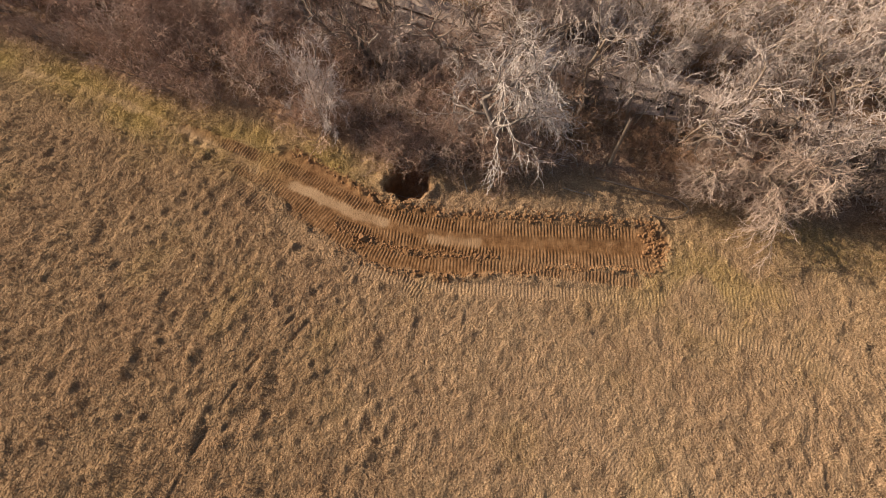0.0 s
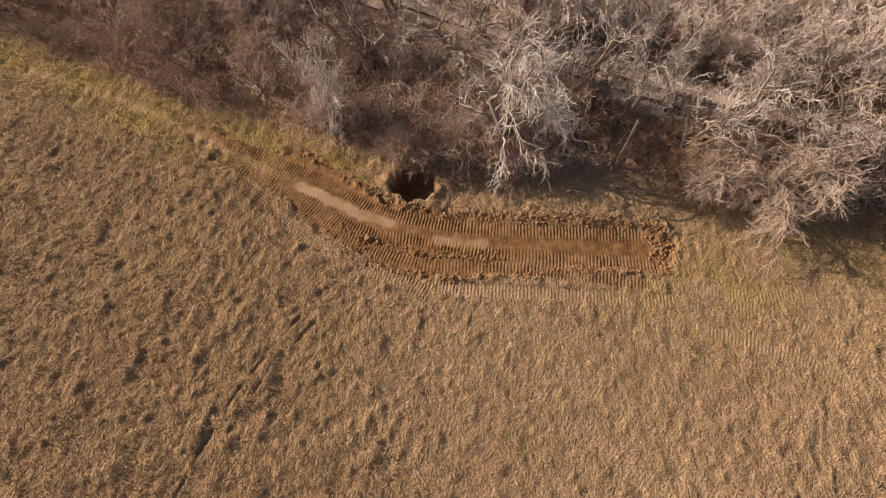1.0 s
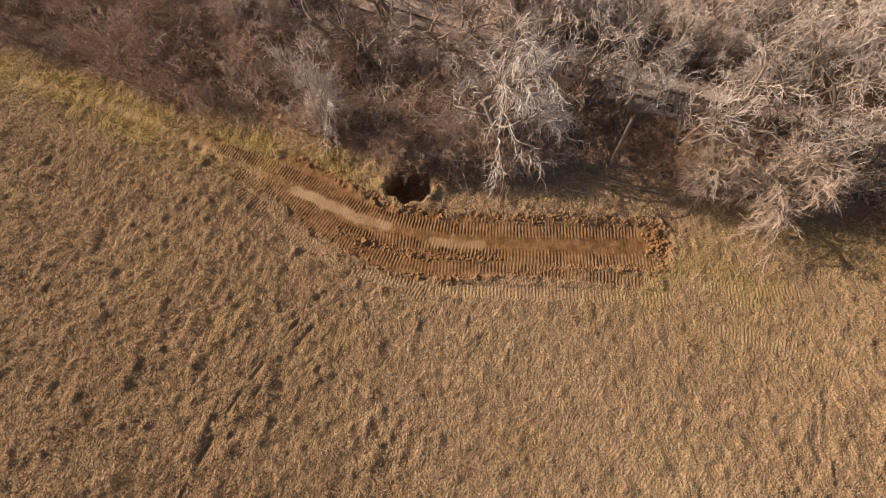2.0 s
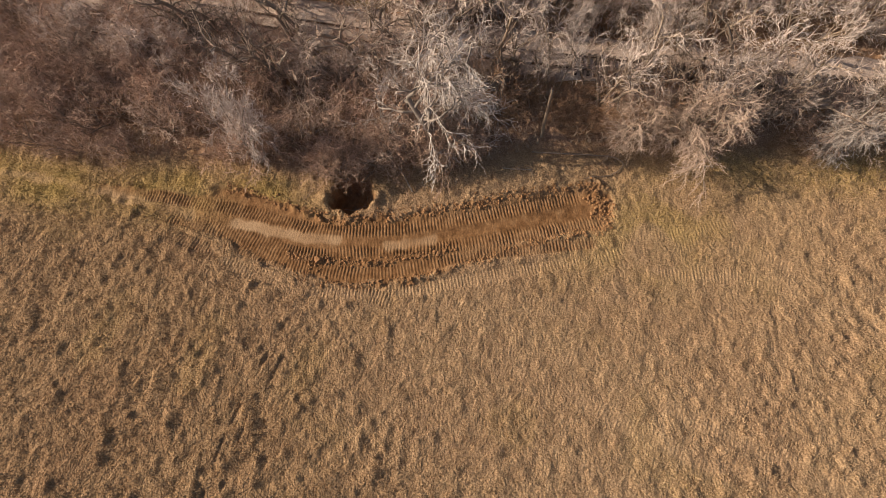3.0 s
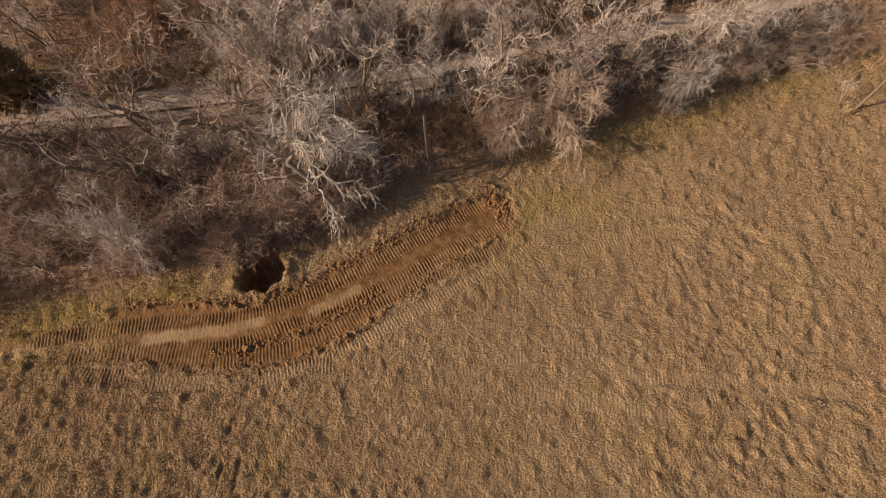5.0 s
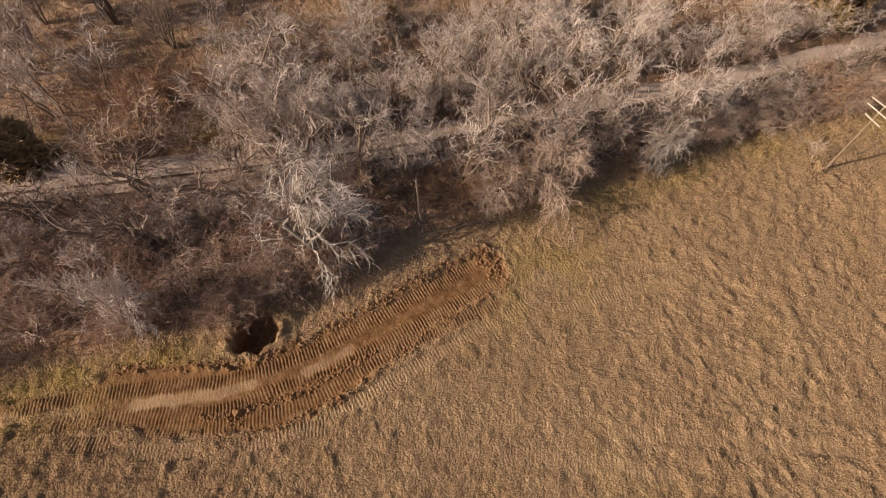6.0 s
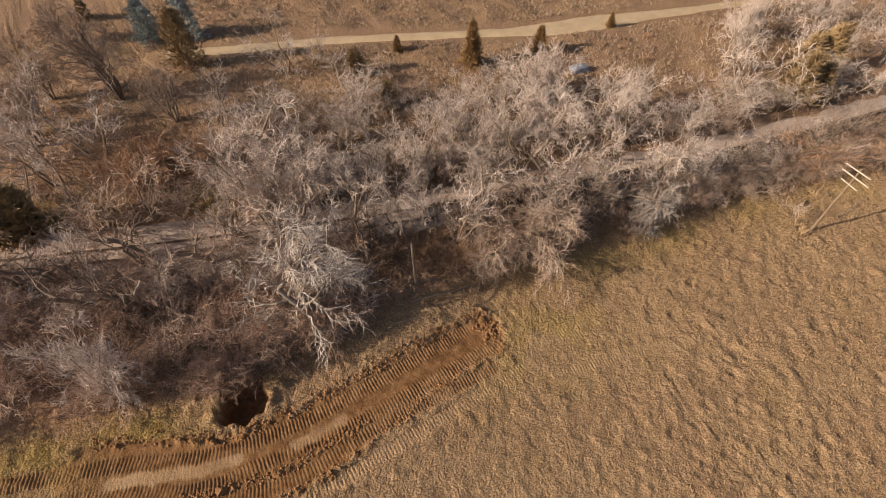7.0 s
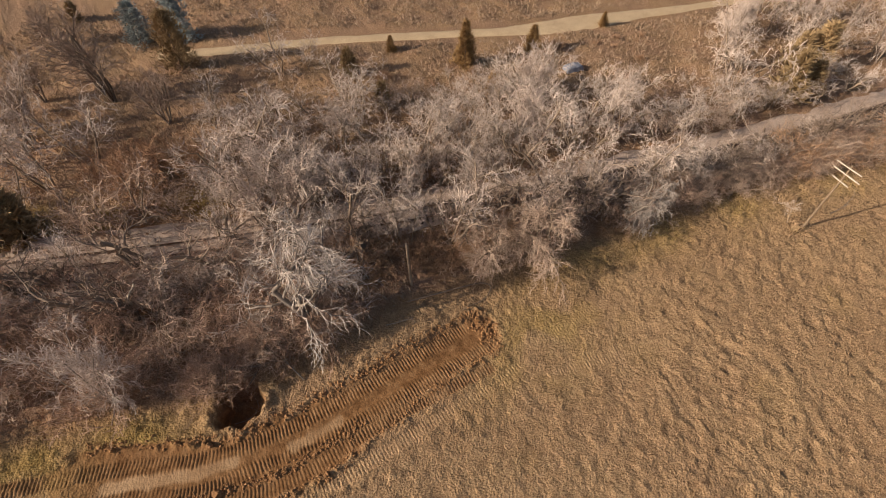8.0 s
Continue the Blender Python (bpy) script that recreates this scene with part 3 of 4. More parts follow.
def build_railway():
    xs = np.linspace(-62, 108, 341)
    ys = rail_y(xs)
    slope = np.gradient(ys, xs)
    nrm = np.stack([-slope, np.ones_like(slope)], 1) / np.sqrt(1 + slope ** 2)[:, None]
    mid = np.stack([xs, ys], 1)
    line = tagged(new("railway"), "single railway track with dark ties on pale gravel ballast", "railway", kind="structure")

    # ballast: a low flat-topped bank, uneven at its foot
    offs = np.array([-3.3, -2.7, -2.0, -1.5, -0.9, -0.4, 0.0, 0.4, 0.9, 1.5, 2.0, 2.8, 3.5, 4.2])
    prof = np.array([-0.25, 0.02, 0.22, 0.40, 0.43, 0.43, 0.43, 0.43, 0.43, 0.40, 0.30, 0.30, 0.26, -0.15])
    v = []
    for k in range(len(xs)):
        o = offs + np.where(np.abs(offs) > 1.4, (value_noise(np.full(14, xs[k]), offs * 2, 1.6, 51) - 0.5) * 0.9, 0)
        pts = mid[k] + nrm[k] * o[:, None]
        zz = prof + 0.10 + (value_noise(pts[:, 0], pts[:, 1], 0.4, 52) - 0.5) * 0.07
        v.append(np.column_stack([pts, zz]))
    n = len(offs)
    i = (np.arange(len(xs) - 1)[:, None] * n + np.arange(n - 1)[None, :]).ravel()
    part("ballast", mesh_of("ballast", np.concatenate(v), np.stack([i, i + n, i + n + 1, i + 1], 1), BALLAST, True), BALLAST, line, "pale grey gravel ballast bed")

    # rails: a head, web and foot drawn along the track
    sect = np.array([(-0.07, 0), (0.07, 0), (0.07, 0.02), (0.012, 0.035), (0.012, 0.12), (0.036, 0.125), (0.036, 0.165), (-0.036, 0.165), (-0.036, 0.125), (-0.012, 0.12), (-0.012, 0.035), (-0.07, 0.02)])
    for side in (-0.7175, 0.7175):
        vv = [np.column_stack([mid[k] + nrm[k] * (side + sect[:, :1]), 0.66 + sect[:, 1]]) for k in range(0, len(xs), 2)]
        m, q = len(sect), len(vv)
        a = (np.arange(q - 1)[:, None] * m + np.arange(m)[None, :]).ravel()
        b = (np.arange(q - 1)[:, None] * m + (np.arange(m)[None, :] + 1) % m).ravel()
        part("rail", mesh_of("rail", np.concatenate(vv), np.stack([a, b, b + m, a + m], 1), RAIL_STEEL), RAIL_STEEL, line, "rusty steel rail")

    bm = bmesh.new()
    box(bm, (0.24, 2.5, 0.20), (0, 0, 0), bevel=0.015)
    tie = bpy.data.meshes.new("tie")
    bm.to_mesh(tie)
    bm.free()
    tie.materials.append(TIE_WOOD)
    rng = random.Random(3)
    x = 18.0
    while x < 84:
        sl = -0.40 + 0.003 * (x - 19)
        ob = new("tie", tie)
        ob.parent = line
        ob.matrix_basis = pose(x, float(rail_y(np.array(x))), 0.555 + rng.uniform(-0.01, 0.01), 0, 0, math.degrees(math.atan(sl)) + rng.uniform(-1.5, 1.5))
        x += 0.54 / math.sqrt(1 + sl * sl)


build_railway()


def build_far_road():
    n = len(FAR_ROAD)
    d = np.gradient(FAR_ROAD, axis=0)
    d /= np.linalg.norm(d, axis=1)[:, None]
    nrm = np.stack([-d[:, 1], d[:, 0]], 1)
    offs = np.array([-2.6, -1.6, -0.6, 0.6, 1.6, 2.6])
    prof = np.array([-0.2, 0.06, 0.10, 0.10, 0.06, -0.2])
    v = []
    for k in range(n):
        o = offs * (0.62 + 0.75 * math.exp(-((FAR_ROAD[k][0] - 62) / 9) ** 2) + 0.3 * (value_noise(np.full(6, k * 3.0), offs * 9, 4.0, 61) - 0.5))
        v.append(np.column_stack([FAR_ROAD[k] + nrm[k] * o[:, None], prof + 0.06]))
    i = (np.arange(n - 1)[:, None] * 6 + np.arange(5)[None, :]).ravel()
    me = mesh_of("gravel_road", np.concatenate(v), np.stack([i, i + 6, i + 7, i + 1], 1), GRAVEL_ROAD, True)
    tagged(new("road", me), "pale tan gravel track winding through brown weeds", "road", kind="structure")


build_far_road()


# ---- bare trees and shrubs ----
def tubes(segs, sides):
    """Tapered tubes for many segments at once: rows of start, end and their two radii."""
    s = np.array(segs, float)
    a, b, ra, rb = s[:, 0:3], s[:, 3:6], s[:, 6], s[:, 7]
    d = b - a
    d /= np.linalg.norm(d, axis=1)[:, None] + 1e-9
    up = np.where(np.abs(d[:, 2:3]) < 0.9, [[0, 0, 1.0]], [[1.0, 0, 0]])
    u = np.cross(d, up)
    u /= np.linalg.norm(u, axis=1)[:, None]
    w = np.cross(d, u)
    ang = np.arange(sides) * 2 * math.pi / sides
    ring = u[:, None] * np.cos(ang)[None, :, None] + w[:, None] * np.sin(ang)[None, :, None]
    v = np.concatenate([a[:, None] + ring * ra[:, None, None], b[:, None] + ring * rb[:, None, None]], 1)
    base = np.arange(len(s))[:, None] * 2 * sides
    k = np.arange(sides)
    q = np.stack([base + k, base + (k + 1) % sides, base + sides + (k + 1) % sides, base + sides + k], 2).reshape(-1, 4)
    return v.reshape(-1, 3), q


def spikes(segs):
    """Fine twigs: three-sided points."""
    s = np.array(segs, float)
    a, b, r = s[:, 0:3], s[:, 3:6], s[:, 6]
    d = b - a
    d /= np.linalg.norm(d, axis=1)[:, None] + 1e-9
    up = np.where(np.abs(d[:, 2:3]) < 0.9, [[0, 0, 1.0]], [[1.0, 0, 0]])
    u = np.cross(d, up)
    u /= np.linalg.norm(u, axis=1)[:, None]
    w = np.cross(d, u)
    ang = np.arange(3) * 2 * math.pi / 3
    ring = a[:, None] + (u[:, None] * np.cos(ang)[None, :, None] + w[:, None] * np.sin(ang)[None, :, None]) * r[:, None, None]
    v = np.concatenate([ring, b[:, None]], 1)
    base = np.arange(len(s))[:, None] * 4
    f = np.stack([base + [0, 1, 3], base + [1, 2, 3], base + [2, 0, 3]], 1).reshape(-1, 3)
    return v.reshape(-1, 3), f


def unit(v):
    return v / (math.sqrt(v[0] * v[0] + v[1] * v[1] + v[2] * v[2]) + 1e-9)


def grow(spec, seed):
    """Segments of a bare tree, thick ones and fine ones, from a table of branching levels:
    (children, length, angle from the parent, wander, lift, pieces)."""
    rng = np.random.default_rng(seed)
    stems_of, fine, tips = [], [], []
    levels = spec["levels"]
    last = len(levels) - 1

    def branch(p, d, length, r, level):
        kids, _, _, wander, lift, pieces = levels[level]
        if level == last:
            q = p + d * length * 0.5
            e = unit(d + rng.normal(0, spec.get("curl", 0.35), 3) + np.array([0, 0, lift]))
            fine.append((*p, *q, r, r * 0.85))
            tips.append((*q, *(q + e * length * 0.55), r * 0.85))
            return
        pts, dirs, rads = [p], [d], [r]
        stepl = length / pieces
        for k in range(pieces):
            d = unit(d + rng.normal(0, wander, 3) + np.array([0, 0, lift]))
            p = p + d * stepl
            pts.append(p)
            dirs.append(d)
            rads.append(r * (1 - (0.62 if level else 0.45) * (k + 1) / pieces))
        out = stems_of[-1] if level < spec.get("thick", 2) else fine
        for k in range(pieces):
            out.append((*pts[k], *pts[k + 1], rads[k], rads[k + 1]))
        nk = max(1, int(round(kids * rng.uniform(0.75, 1.25))))
        nlen, nang = levels[level + 1][1], levels[level + 1][2]
        az = rng.uniform(0, 2 * math.pi)
        for j in range(nk):
            f = spec.get("bare", 0.3) if level == 0 else 0.15
            f = f + (1 - f) * (j + rng.uniform(0.2, 1.0)) / nk
            f = min(f, 0.999) * pieces
            k = int(f)
            pp = pts[k] + (pts[k + 1] - pts[k]) * (f - k)
            dd = dirs[k + 1]
            az += 2.4 + rng.uniform(-0.5, 0.5)
            t = unit(np.cross(dd, np.array([math.cos(az), math.sin(az), 0.37])))
            s = math.radians(nang * rng.uniform(0.6, 1.35))
            nd = unit(dd * math.cos(s) + t * math.sin(s))
            rr = max(rads[k] * rng.uniform(0.34, 0.54) * spec.get("stout", 1.0), spec["twig"] * 1.25)
            branch(pp, nd, nlen * rng.uniform(0.6, 1.3) * (1.1 - 0.35 * f / pieces), rr if level + 1 < last else spec["twig"], level + 1)

    stems = spec.get("stems", 1)
    for s in range(stems):
        stems_of.append([])
        a = rng.uniform(0, 2 * math.pi)
        tilt = spec.get("tilt", 0.08) * (1 if stems == 1 else rng.uniform(0.3, 1.3))
        base = np.array([math.cos(a), math.sin(a), 0]) * (0.0 if stems == 1 else spec.get("clump", 0.35) * rng.uniform(0.1, 1))
        d = unit(np.array([math.cos(a) * tilt, math.sin(a) * tilt, 1.0]))
        branch(base - d * 0.5, d, levels[0][1] * rng.uniform(0.8, 1.2) + 0.5, spec["r"] * rng.uniform(0.75, 1.1), 0)
    return stems_of, fine, tips


SPECS = {
    "pale_old_tree": dict(r=0.25, twig=0.012, stout=1.25, thick=3, bare=0.40, tilt=0.12, levels=[(8, 4.2, 0, 0.14, 0.02, 5), (6, 5.2, 62, 0.30, 0.0, 10), (6, 2.7, 48, 0.34, -0.07, 7), (6, 1.4, 40, 0.34, -0.14, 5), (0, 0.95, 36, 0, -0.2, 1)]),
    "drooping": dict(r=0.12, twig=0.0125, stems=6, clump=0.7, tilt=0.42, thick=2, bare=0.2, levels=[(7, 4.4, 0, 0.18, -0.04, 6), (7, 2.6, 46, 0.30, -0.10, 7), (7, 1.4, 40, 0.34, -0.14, 5), (0, 0.95, 36, 0.4, -0.15, 1)]),
    "upright": dict(r=0.15, twig=0.0155, tilt=0.2, stems=1, thick=2, bare=0.40, levels=[(8, 5.4, 0, 0.12, 0.03, 6), (6, 3.2, 42, 0.24, 0.05, 5), (5, 1.6, 42, 0.30, 0.04, 4), (0, 0.9, 38, 0, 0, 1)]),
    "gaunt": dict(stout=1.3, r=0.21, twig=0.024, tilt=0.3, stems=2, clump=0.5, thick=3, bare=0.35, levels=[(5, 5.0, 0, 0.20, 0.05, 7), (4, 3.4, 45, 0.30, 0.05, 6), (4, 1.6, 45, 0.38, 0.03, 4), (0, 0.8, 42, 0, 0, 1)]),
    "thicket": dict(r=0.07, twig=0.0155, stems=8, clump=1.2, tilt=0.5, thick=1, bare=0.12, curl=0.45, levels=[(5, 3.2, 0, 0.24, 0.02, 5), (4, 2.1, 42, 0.30, 0.02, 6), (4, 1.3, 42, 0.34, 0.0, 4), (0, 0.9, 40, 0, 0, 1)]),
    "fuzzy": dict(r=0.12, twig=0.020, stems=3, clump=0.5, tilt=0.5, thick=2, bare=0.2, levels=[(7, 4.6, 0, 0.17, 0.05, 5), (5, 2.5, 46, 0.28, 0.03, 4), (4, 1.2, 44, 0.32, 0.02, 2), (0, 0.8, 42, 0, 0, 1)]),
    "haze": dict(r=0.10, twig=0.017, stems=5, clump=0.5, tilt=0.42, thick=1, bare=0.15, levels=[(8, 4.4, 0, 0.17, 0.03, 5), (8, 2.2, 48, 0.3, 0.0, 4), (6, 1.1, 46, 0.36, -0.05, 2), (0, 0.65, 44, 0.3, 0, 1)]),
    "vase": dict(r=0.14, twig=0.022, stems=6, clump=0.35, tilt=0.42, thick=2, bare=0.25, levels=[(7, 5.4, 0, 0.12, 0.03, 6), (6, 2.6, 36, 0.22, 0.06, 4), (4, 1.3, 38, 0.3, 0.03, 2), (0, 0.9, 36, 0, 0, 1)]),
    "canopy": dict(stout=1.3, r=0.17, twig=0.015, tilt=0.22, stems=2, clump=0.6, thick=3, bare=0.35, levels=[(6, 5.2, 0, 0.16, 0.03, 7), (5, 3.2, 46, 0.28, 0.03, 6), (5, 1.7, 46, 0.32, 0.01, 5), (3, 0.9, 40, 0.3, 0, 2), (0, 0.6, 40, 0, 0, 1)]),
    "dome": dict(r=0.03, twig=0.020, stems=22, clump=1.8, tilt=0.55, thick=1, bare=0.1, levels=[(5, 2.6, 0, 0.14, 0.05, 4), (4, 1.3, 35, 0.24, 0.05, 3), (4, 0.7, 36, 0.2, 0.05, 1), (0, 0.5, 34, 0, 0.1, 1)]),
}


def tree_meshes(spec, seed, bark, twig):
    stems_of, fine, tips = grow(SPECS[spec], seed)
    trunk = []
    for one in stems_of:
        v, q = tubes(one, 6 if len(stems_of) < 4 else 5)
        trunk.append(mesh_of("trunk", v, q, bark, True))
    if fine:
        v1, q1 = tubes(fine, 3)
        t1 = np.concatenate([q1[:, [0, 1, 2]], q1[:, [0, 2, 3]]])
    else:
        v1, t1 = np.zeros((0, 3)), np.zeros((0, 3), int)
    v2, t2 = spikes(tips)
    crown = mesh_of("crown", np.concatenate([v1, v2]), np.concatenate([t1, t2 + len(v1)]), twig)
    tall = max(float(v2[:, 2].max()), 1.0)
    return trunk, crown, tall


KINDS = {}


def kind_of_tree(key, name, spec, bark, twig, label, category, seeds):
    KINDS[key] = (name, label, category, [tree_meshes(spec, s, bark, twig) for s in seeds])


kind_of_tree("W", "bare_tree", "pale_old_tree", BARK_PALE, TWIG_PALE, "old bare tree with pale grey drooping limbs and twigs", "tree", (11, 14))
kind_of_tree("B", "bare_tree", "drooping", BARK_TAN, TWIG_GREY, "bare drooping tree with a broad crown of grey-brown twigs", "tree", (24, 26, 27))
kind_of_tree("P", "bare_tree", "drooping", BARK_PALE, TWIG_PALE, "bare low tree with pale drooping branches", "tree", (31, 33))
kind_of_tree("U", "bare_tree", "upright", BARK_TAN, TWIG_ROSE, "slender bare tree with a tan trunk and rosy grey twigs", "tree", (41, 42, 43))
kind_of_tree("D", "bare_tree", "gaunt", BARK_DARK, TWIG_BLACK, "gaunt bare tree with a dark forked trunk", "tree", (51, 52, 53))
kind_of_tree("T", "bare_shrub", "thicket", BARK_DARK, TWIG_DARK, "tangled leafless shrub with dark brown stems", "shrub", (61, 62, 63, 64, 65))
kind_of_tree("G", "bare_shrub", "thicket", BARK_TAN, TWIG_GREY, "tangled leafless shrub with grey-brown stems", "shrub", (66, 67, 69))
kind_of_tree("K", "bare_tree", "haze", BARK_TAN, TWIG_PINK, "small bare tree with a haze of pale pinkish twigs", "tree", (71, 72, 73))
kind_of_tree("Q", "bare_tree", "haze", BARK_PALE, TWIG_FROST, "narrow bare tree with a dense haze of pale grey twigs", "tree", (74,))
kind_of_tree("F", "bare_tree", "fuzzy", BARK_TAN, TWIG_ROSE, "bare tree with a haze of fine rosy grey twigs", "tree", (81, 82, 83, 84))
kind_of_tree("H", "bare_tree", "canopy", BARK_TAN, TWIG_PINK, "bare railside tree with a wide pale canopy of fine twigs", "tree", (95, 96, 97))
kind_of_tree("M", "bare_tree", "vase", BARK_DARK, TWIG_BLACK, "tall bare tree with several dark stems and dense dark twigs", "tree", (85, 86))
kind_of_tree("S", "bare_shrub", "thicket", BARK_TAN, TWIG_RUST, "thin leafless shrub with rusty brown stems", "shrub", (68, 70))
kind_of_tree("O", "brown_shrub", "dome", BARK_DARK, TWIG_RUST, "rounded shrub of dense rust-brown twigs", "shrub", (91, 92))
FIRST = {}


def plant(key, x, y, tall, rng, squash=1.0, sink=0.1, group=""):
    name, label, category, variants = KINDS[key]
    n = rng.randrange(len(variants))
    trunk, crown, full = variants[n]
    k = tall / full
    m = Matrix.LocRotScale((x, y, height(x, y) - sink), Euler((rng.uniform(-0.05, 0.05), rng.uniform(-0.05, 0.05), rng.uniform(0, 6.28))), (k * squash, k * squash, k))
    if (key, n) in FIRST:
        return copy_thing(FIRST[key, n], m @ Matrix.Diagonal((*(1 / s for s in FIRST[key, n].scale), 1)))
    ob = tagged(new(name), label, category, group or {"tree": "bare trees of the wood", "shrub": "leafless shrubs of the thicket"}[category])
    for one in trunk:
        part("trunk" if len(trunk) == 1 else "stem", one, None, ob)
    part("crown", crown, None, ob, "fine bare twigs")
    ob.matrix_basis = m
    FIRST[key, n] = ob
    return ob


WOOD_TREES = [("W", 4.9, 22.5, 11.6), ("B", 24.2, 18.2, 7.6), ("B", 21.3, 20.6, 6.0), ("P", 34.3, 16.6, 5.8), ("U", 37.0, 19.0, 9.4), ("U", 34.4, 20.4, 8.0),
              ("U", 18.3, 23.9, 8.2), ("U", 18.0, 26.0, 7.0), ("D", -6.9, 31.3, 8.0), ("D", -4.1, 34.5, 8.6), ("D", -10.8, 37.5, 6.6), ("D", -13.1, 38.5, 8.4),
              ("D", 1.7, 32.0, 8.6), ("D", 5.7, 30.5, 7.3), ("D", 59.4, 11.8, 5.1), ("D", 53.4, 13.0, 3.2), ("D", 55.0, 12.5, 3.0)]
RAILSIDE = [("D", 49.5, 15.3, 4.6), ("D", 52.0, 14.4, 5.0), ("D", 54.5, 13.6, 5.2), ("D", 57.5, 12.8, 5.6), ("D", 60.0, 12.0, 5.8), ("D", 63.0, 11.2, 5.6), ("D", 66.0, 10.4, 5.2), ("D", 46.0, 16.4, 4.4), ("D", 33.0, 20.6, 4.2), ("D", 36.5, 18.9, 3.8), ("D", 40.0, 17.9, 4.0), ("D", 43.5, 16.9, 3.4), ("D", 47.5, 15.2, 3.6), ("D", 50.8, 14.2, 3.2), ("D", 56.5, 12.6, 3.4), ("D", 62.0, 10.9, 3.8), ("D", 22.6, 24.4, 6.4), ("F", 30.5, 21.4, 7.5), ("F", 41.0, 17.4, 5.5), ("F", 46.0, 15.8, 5.0), ("F", 50.0, 14.4, 4.5)]
CANOPY = [("K", -14.0, 36.2, 4.6), ("K", -9.4, 34.6, 4.2), ("K", -18.5, 38.0, 4.8), ("K", -5.6, 32.9, 4.2), ("K", -1.6, 31.4, 4.4), ("K", -23.5, 40.0, 4.8), ("F", 10.6, 36.4, 4.6), ("K", 13.6, 35.0, 4.4), ("F", 16.6, 33.7, 4.8), ("K", 19.6, 32.4, 4.2), ("F", 22.6, 31.2, 4.6), ("K", 25.6, 30.0, 4.4), ("F", 28.6, 29.0, 4.6), ("H", 43.0, 16.7, 4.6), ("H", 47.4, 15.4, 4.4), ("H", 52.0, 13.9, 4.2), ("H", 57.0, 12.5, 4.4), ("H", 62.0, 11.3, 4.2), ("H", -3.6, 33.0, 5.6), ("H", 0.8, 31.6, 6.0), ("H", 5.6, 29.6, 7.6), ("U", 9.6, 28.2, 9.4), ("U", 14.6, 25.6, 8.4), ("U", 20.6, 23.4, 9.2), ("D", 11.6, 27.4, 7.6), ("D", 24.8, 23.4, 7.8), ("D", 29.6, 21.6, 7.4), ("U", 26.4, 22.2, 7.4), ("H", 31.6, 20.2, 7.0), ("H", 38.6, 17.8, 6.0),
          ("H", 3.0, 37.6, 7.0), ("H", 8.0, 36.2, 7.4), ("H", 13.0, 35.4, 7.0), ("H", 21.4, 32.6, 6.4), ("F", 26.2, 31.4, 6.0), ("H", 30.0, 27.6, 7.0), ("H", 36.0, 25.6, 6.6)]
FAR_TREES = [("F", 6.3, 42.0, 9.8), ("F", 2.5, 43.6, 5.6), ("F", 16.7, 42.4, 6.2), ("F", 18.6, 36.0, 7.0), ("F", 22.1, 35.6, 7.4), ("F", 27.4, 34.0, 7.4), ("F", 32.0, 29.6, 8.2),
             ("F", 39.7, 36.6, 8.0), ("U", 38.0, 28.2, 9.4), ("U", 32.2, 39.7, 5.0), ("K", 41.0, 38.0, 8.0), ("K", 6.0, 38.5, 7.5), ("K", 10.5, 35.6, 8.0), ("K", 35.0, 32.5, 7.5), ("K", 46.5, 30.0, 6.5), ("F", 42.9, 25.8, 6.9), ("F", 48.8, 22.9, 5.7), ("F", 51.4, 21.9, 5.0), ("F", 57.3, 20.3, 4.3), ("F", 63.9, 18.8, 4.1)]
LEFT_TREES = [("G", -4.9, 43.0, 7.8), ("F", -11.6, 58.8, 7.7), ("M", -1.4, 66.8, 12.0), ("F", -10.5, 70.0, 8.5), ("F", -10.5, 62.0, 8.0), ("F", -6.1, 56.1, 8.5), ("F", -10.0, 53.5, 7.5), ("M", 2.9, 58.2, 7.2), ("M", -5.4, 87.9, 6.5), ("M", -8.5, 72.0, 7.5), ("M", -11.0, 64.0, 7.0),
              ("F", 18.3, 61.8, 7.9), ("F", 21.7, 60.9, 4.6), ("O", -2.4, 47.6, 5.2), ("O", 1.0, 49.4, 4.8), ("O", -4.8, 50.2, 4.4), ("O", 2.6, 46.2, 3.4), ("F", 11.2, 38.0, 6.2), ("F", -13.5, 50.4, 6.1), ("D", -9.1, 44.9, 5.9)]
RIGHT_TREES = [("B", 58.5, 10.2, 3.6), ("B", 64.0, 8.6, 4.0), ("B", 69.5, 6.4, 3.8), ("K", 78.0, 33.0, 7.5), ("F", 83.5, 30.5, 7.0), ("K", 90.0, 27.5, 7.0), ("F", 96.0, 24.5, 6.5), ("K", 74.5, 31.5, 6.5), ("F", 88.0, 35.0, 7.5), ("K", 100.0, 20.5, 6.5), ("F", 93.5, 32.5, 7.0), ("F", 65.6, 24.9, 8.5), ("F", 67.2, 28.9, 7.5), ("F", 80.2, 25.1, 6.4), ("F", 87.4, 22.2, 5.7), ("F", 87.3, 17.1, 6.4), ("F", 44.1, 15.6, 3.9), ("F", 66.8, 8.4, 3.9)]
TREE_DICE = random.Random(77)
plant("Q", -9.6, 25.4, 9.2, TREE_DICE, 0.52)
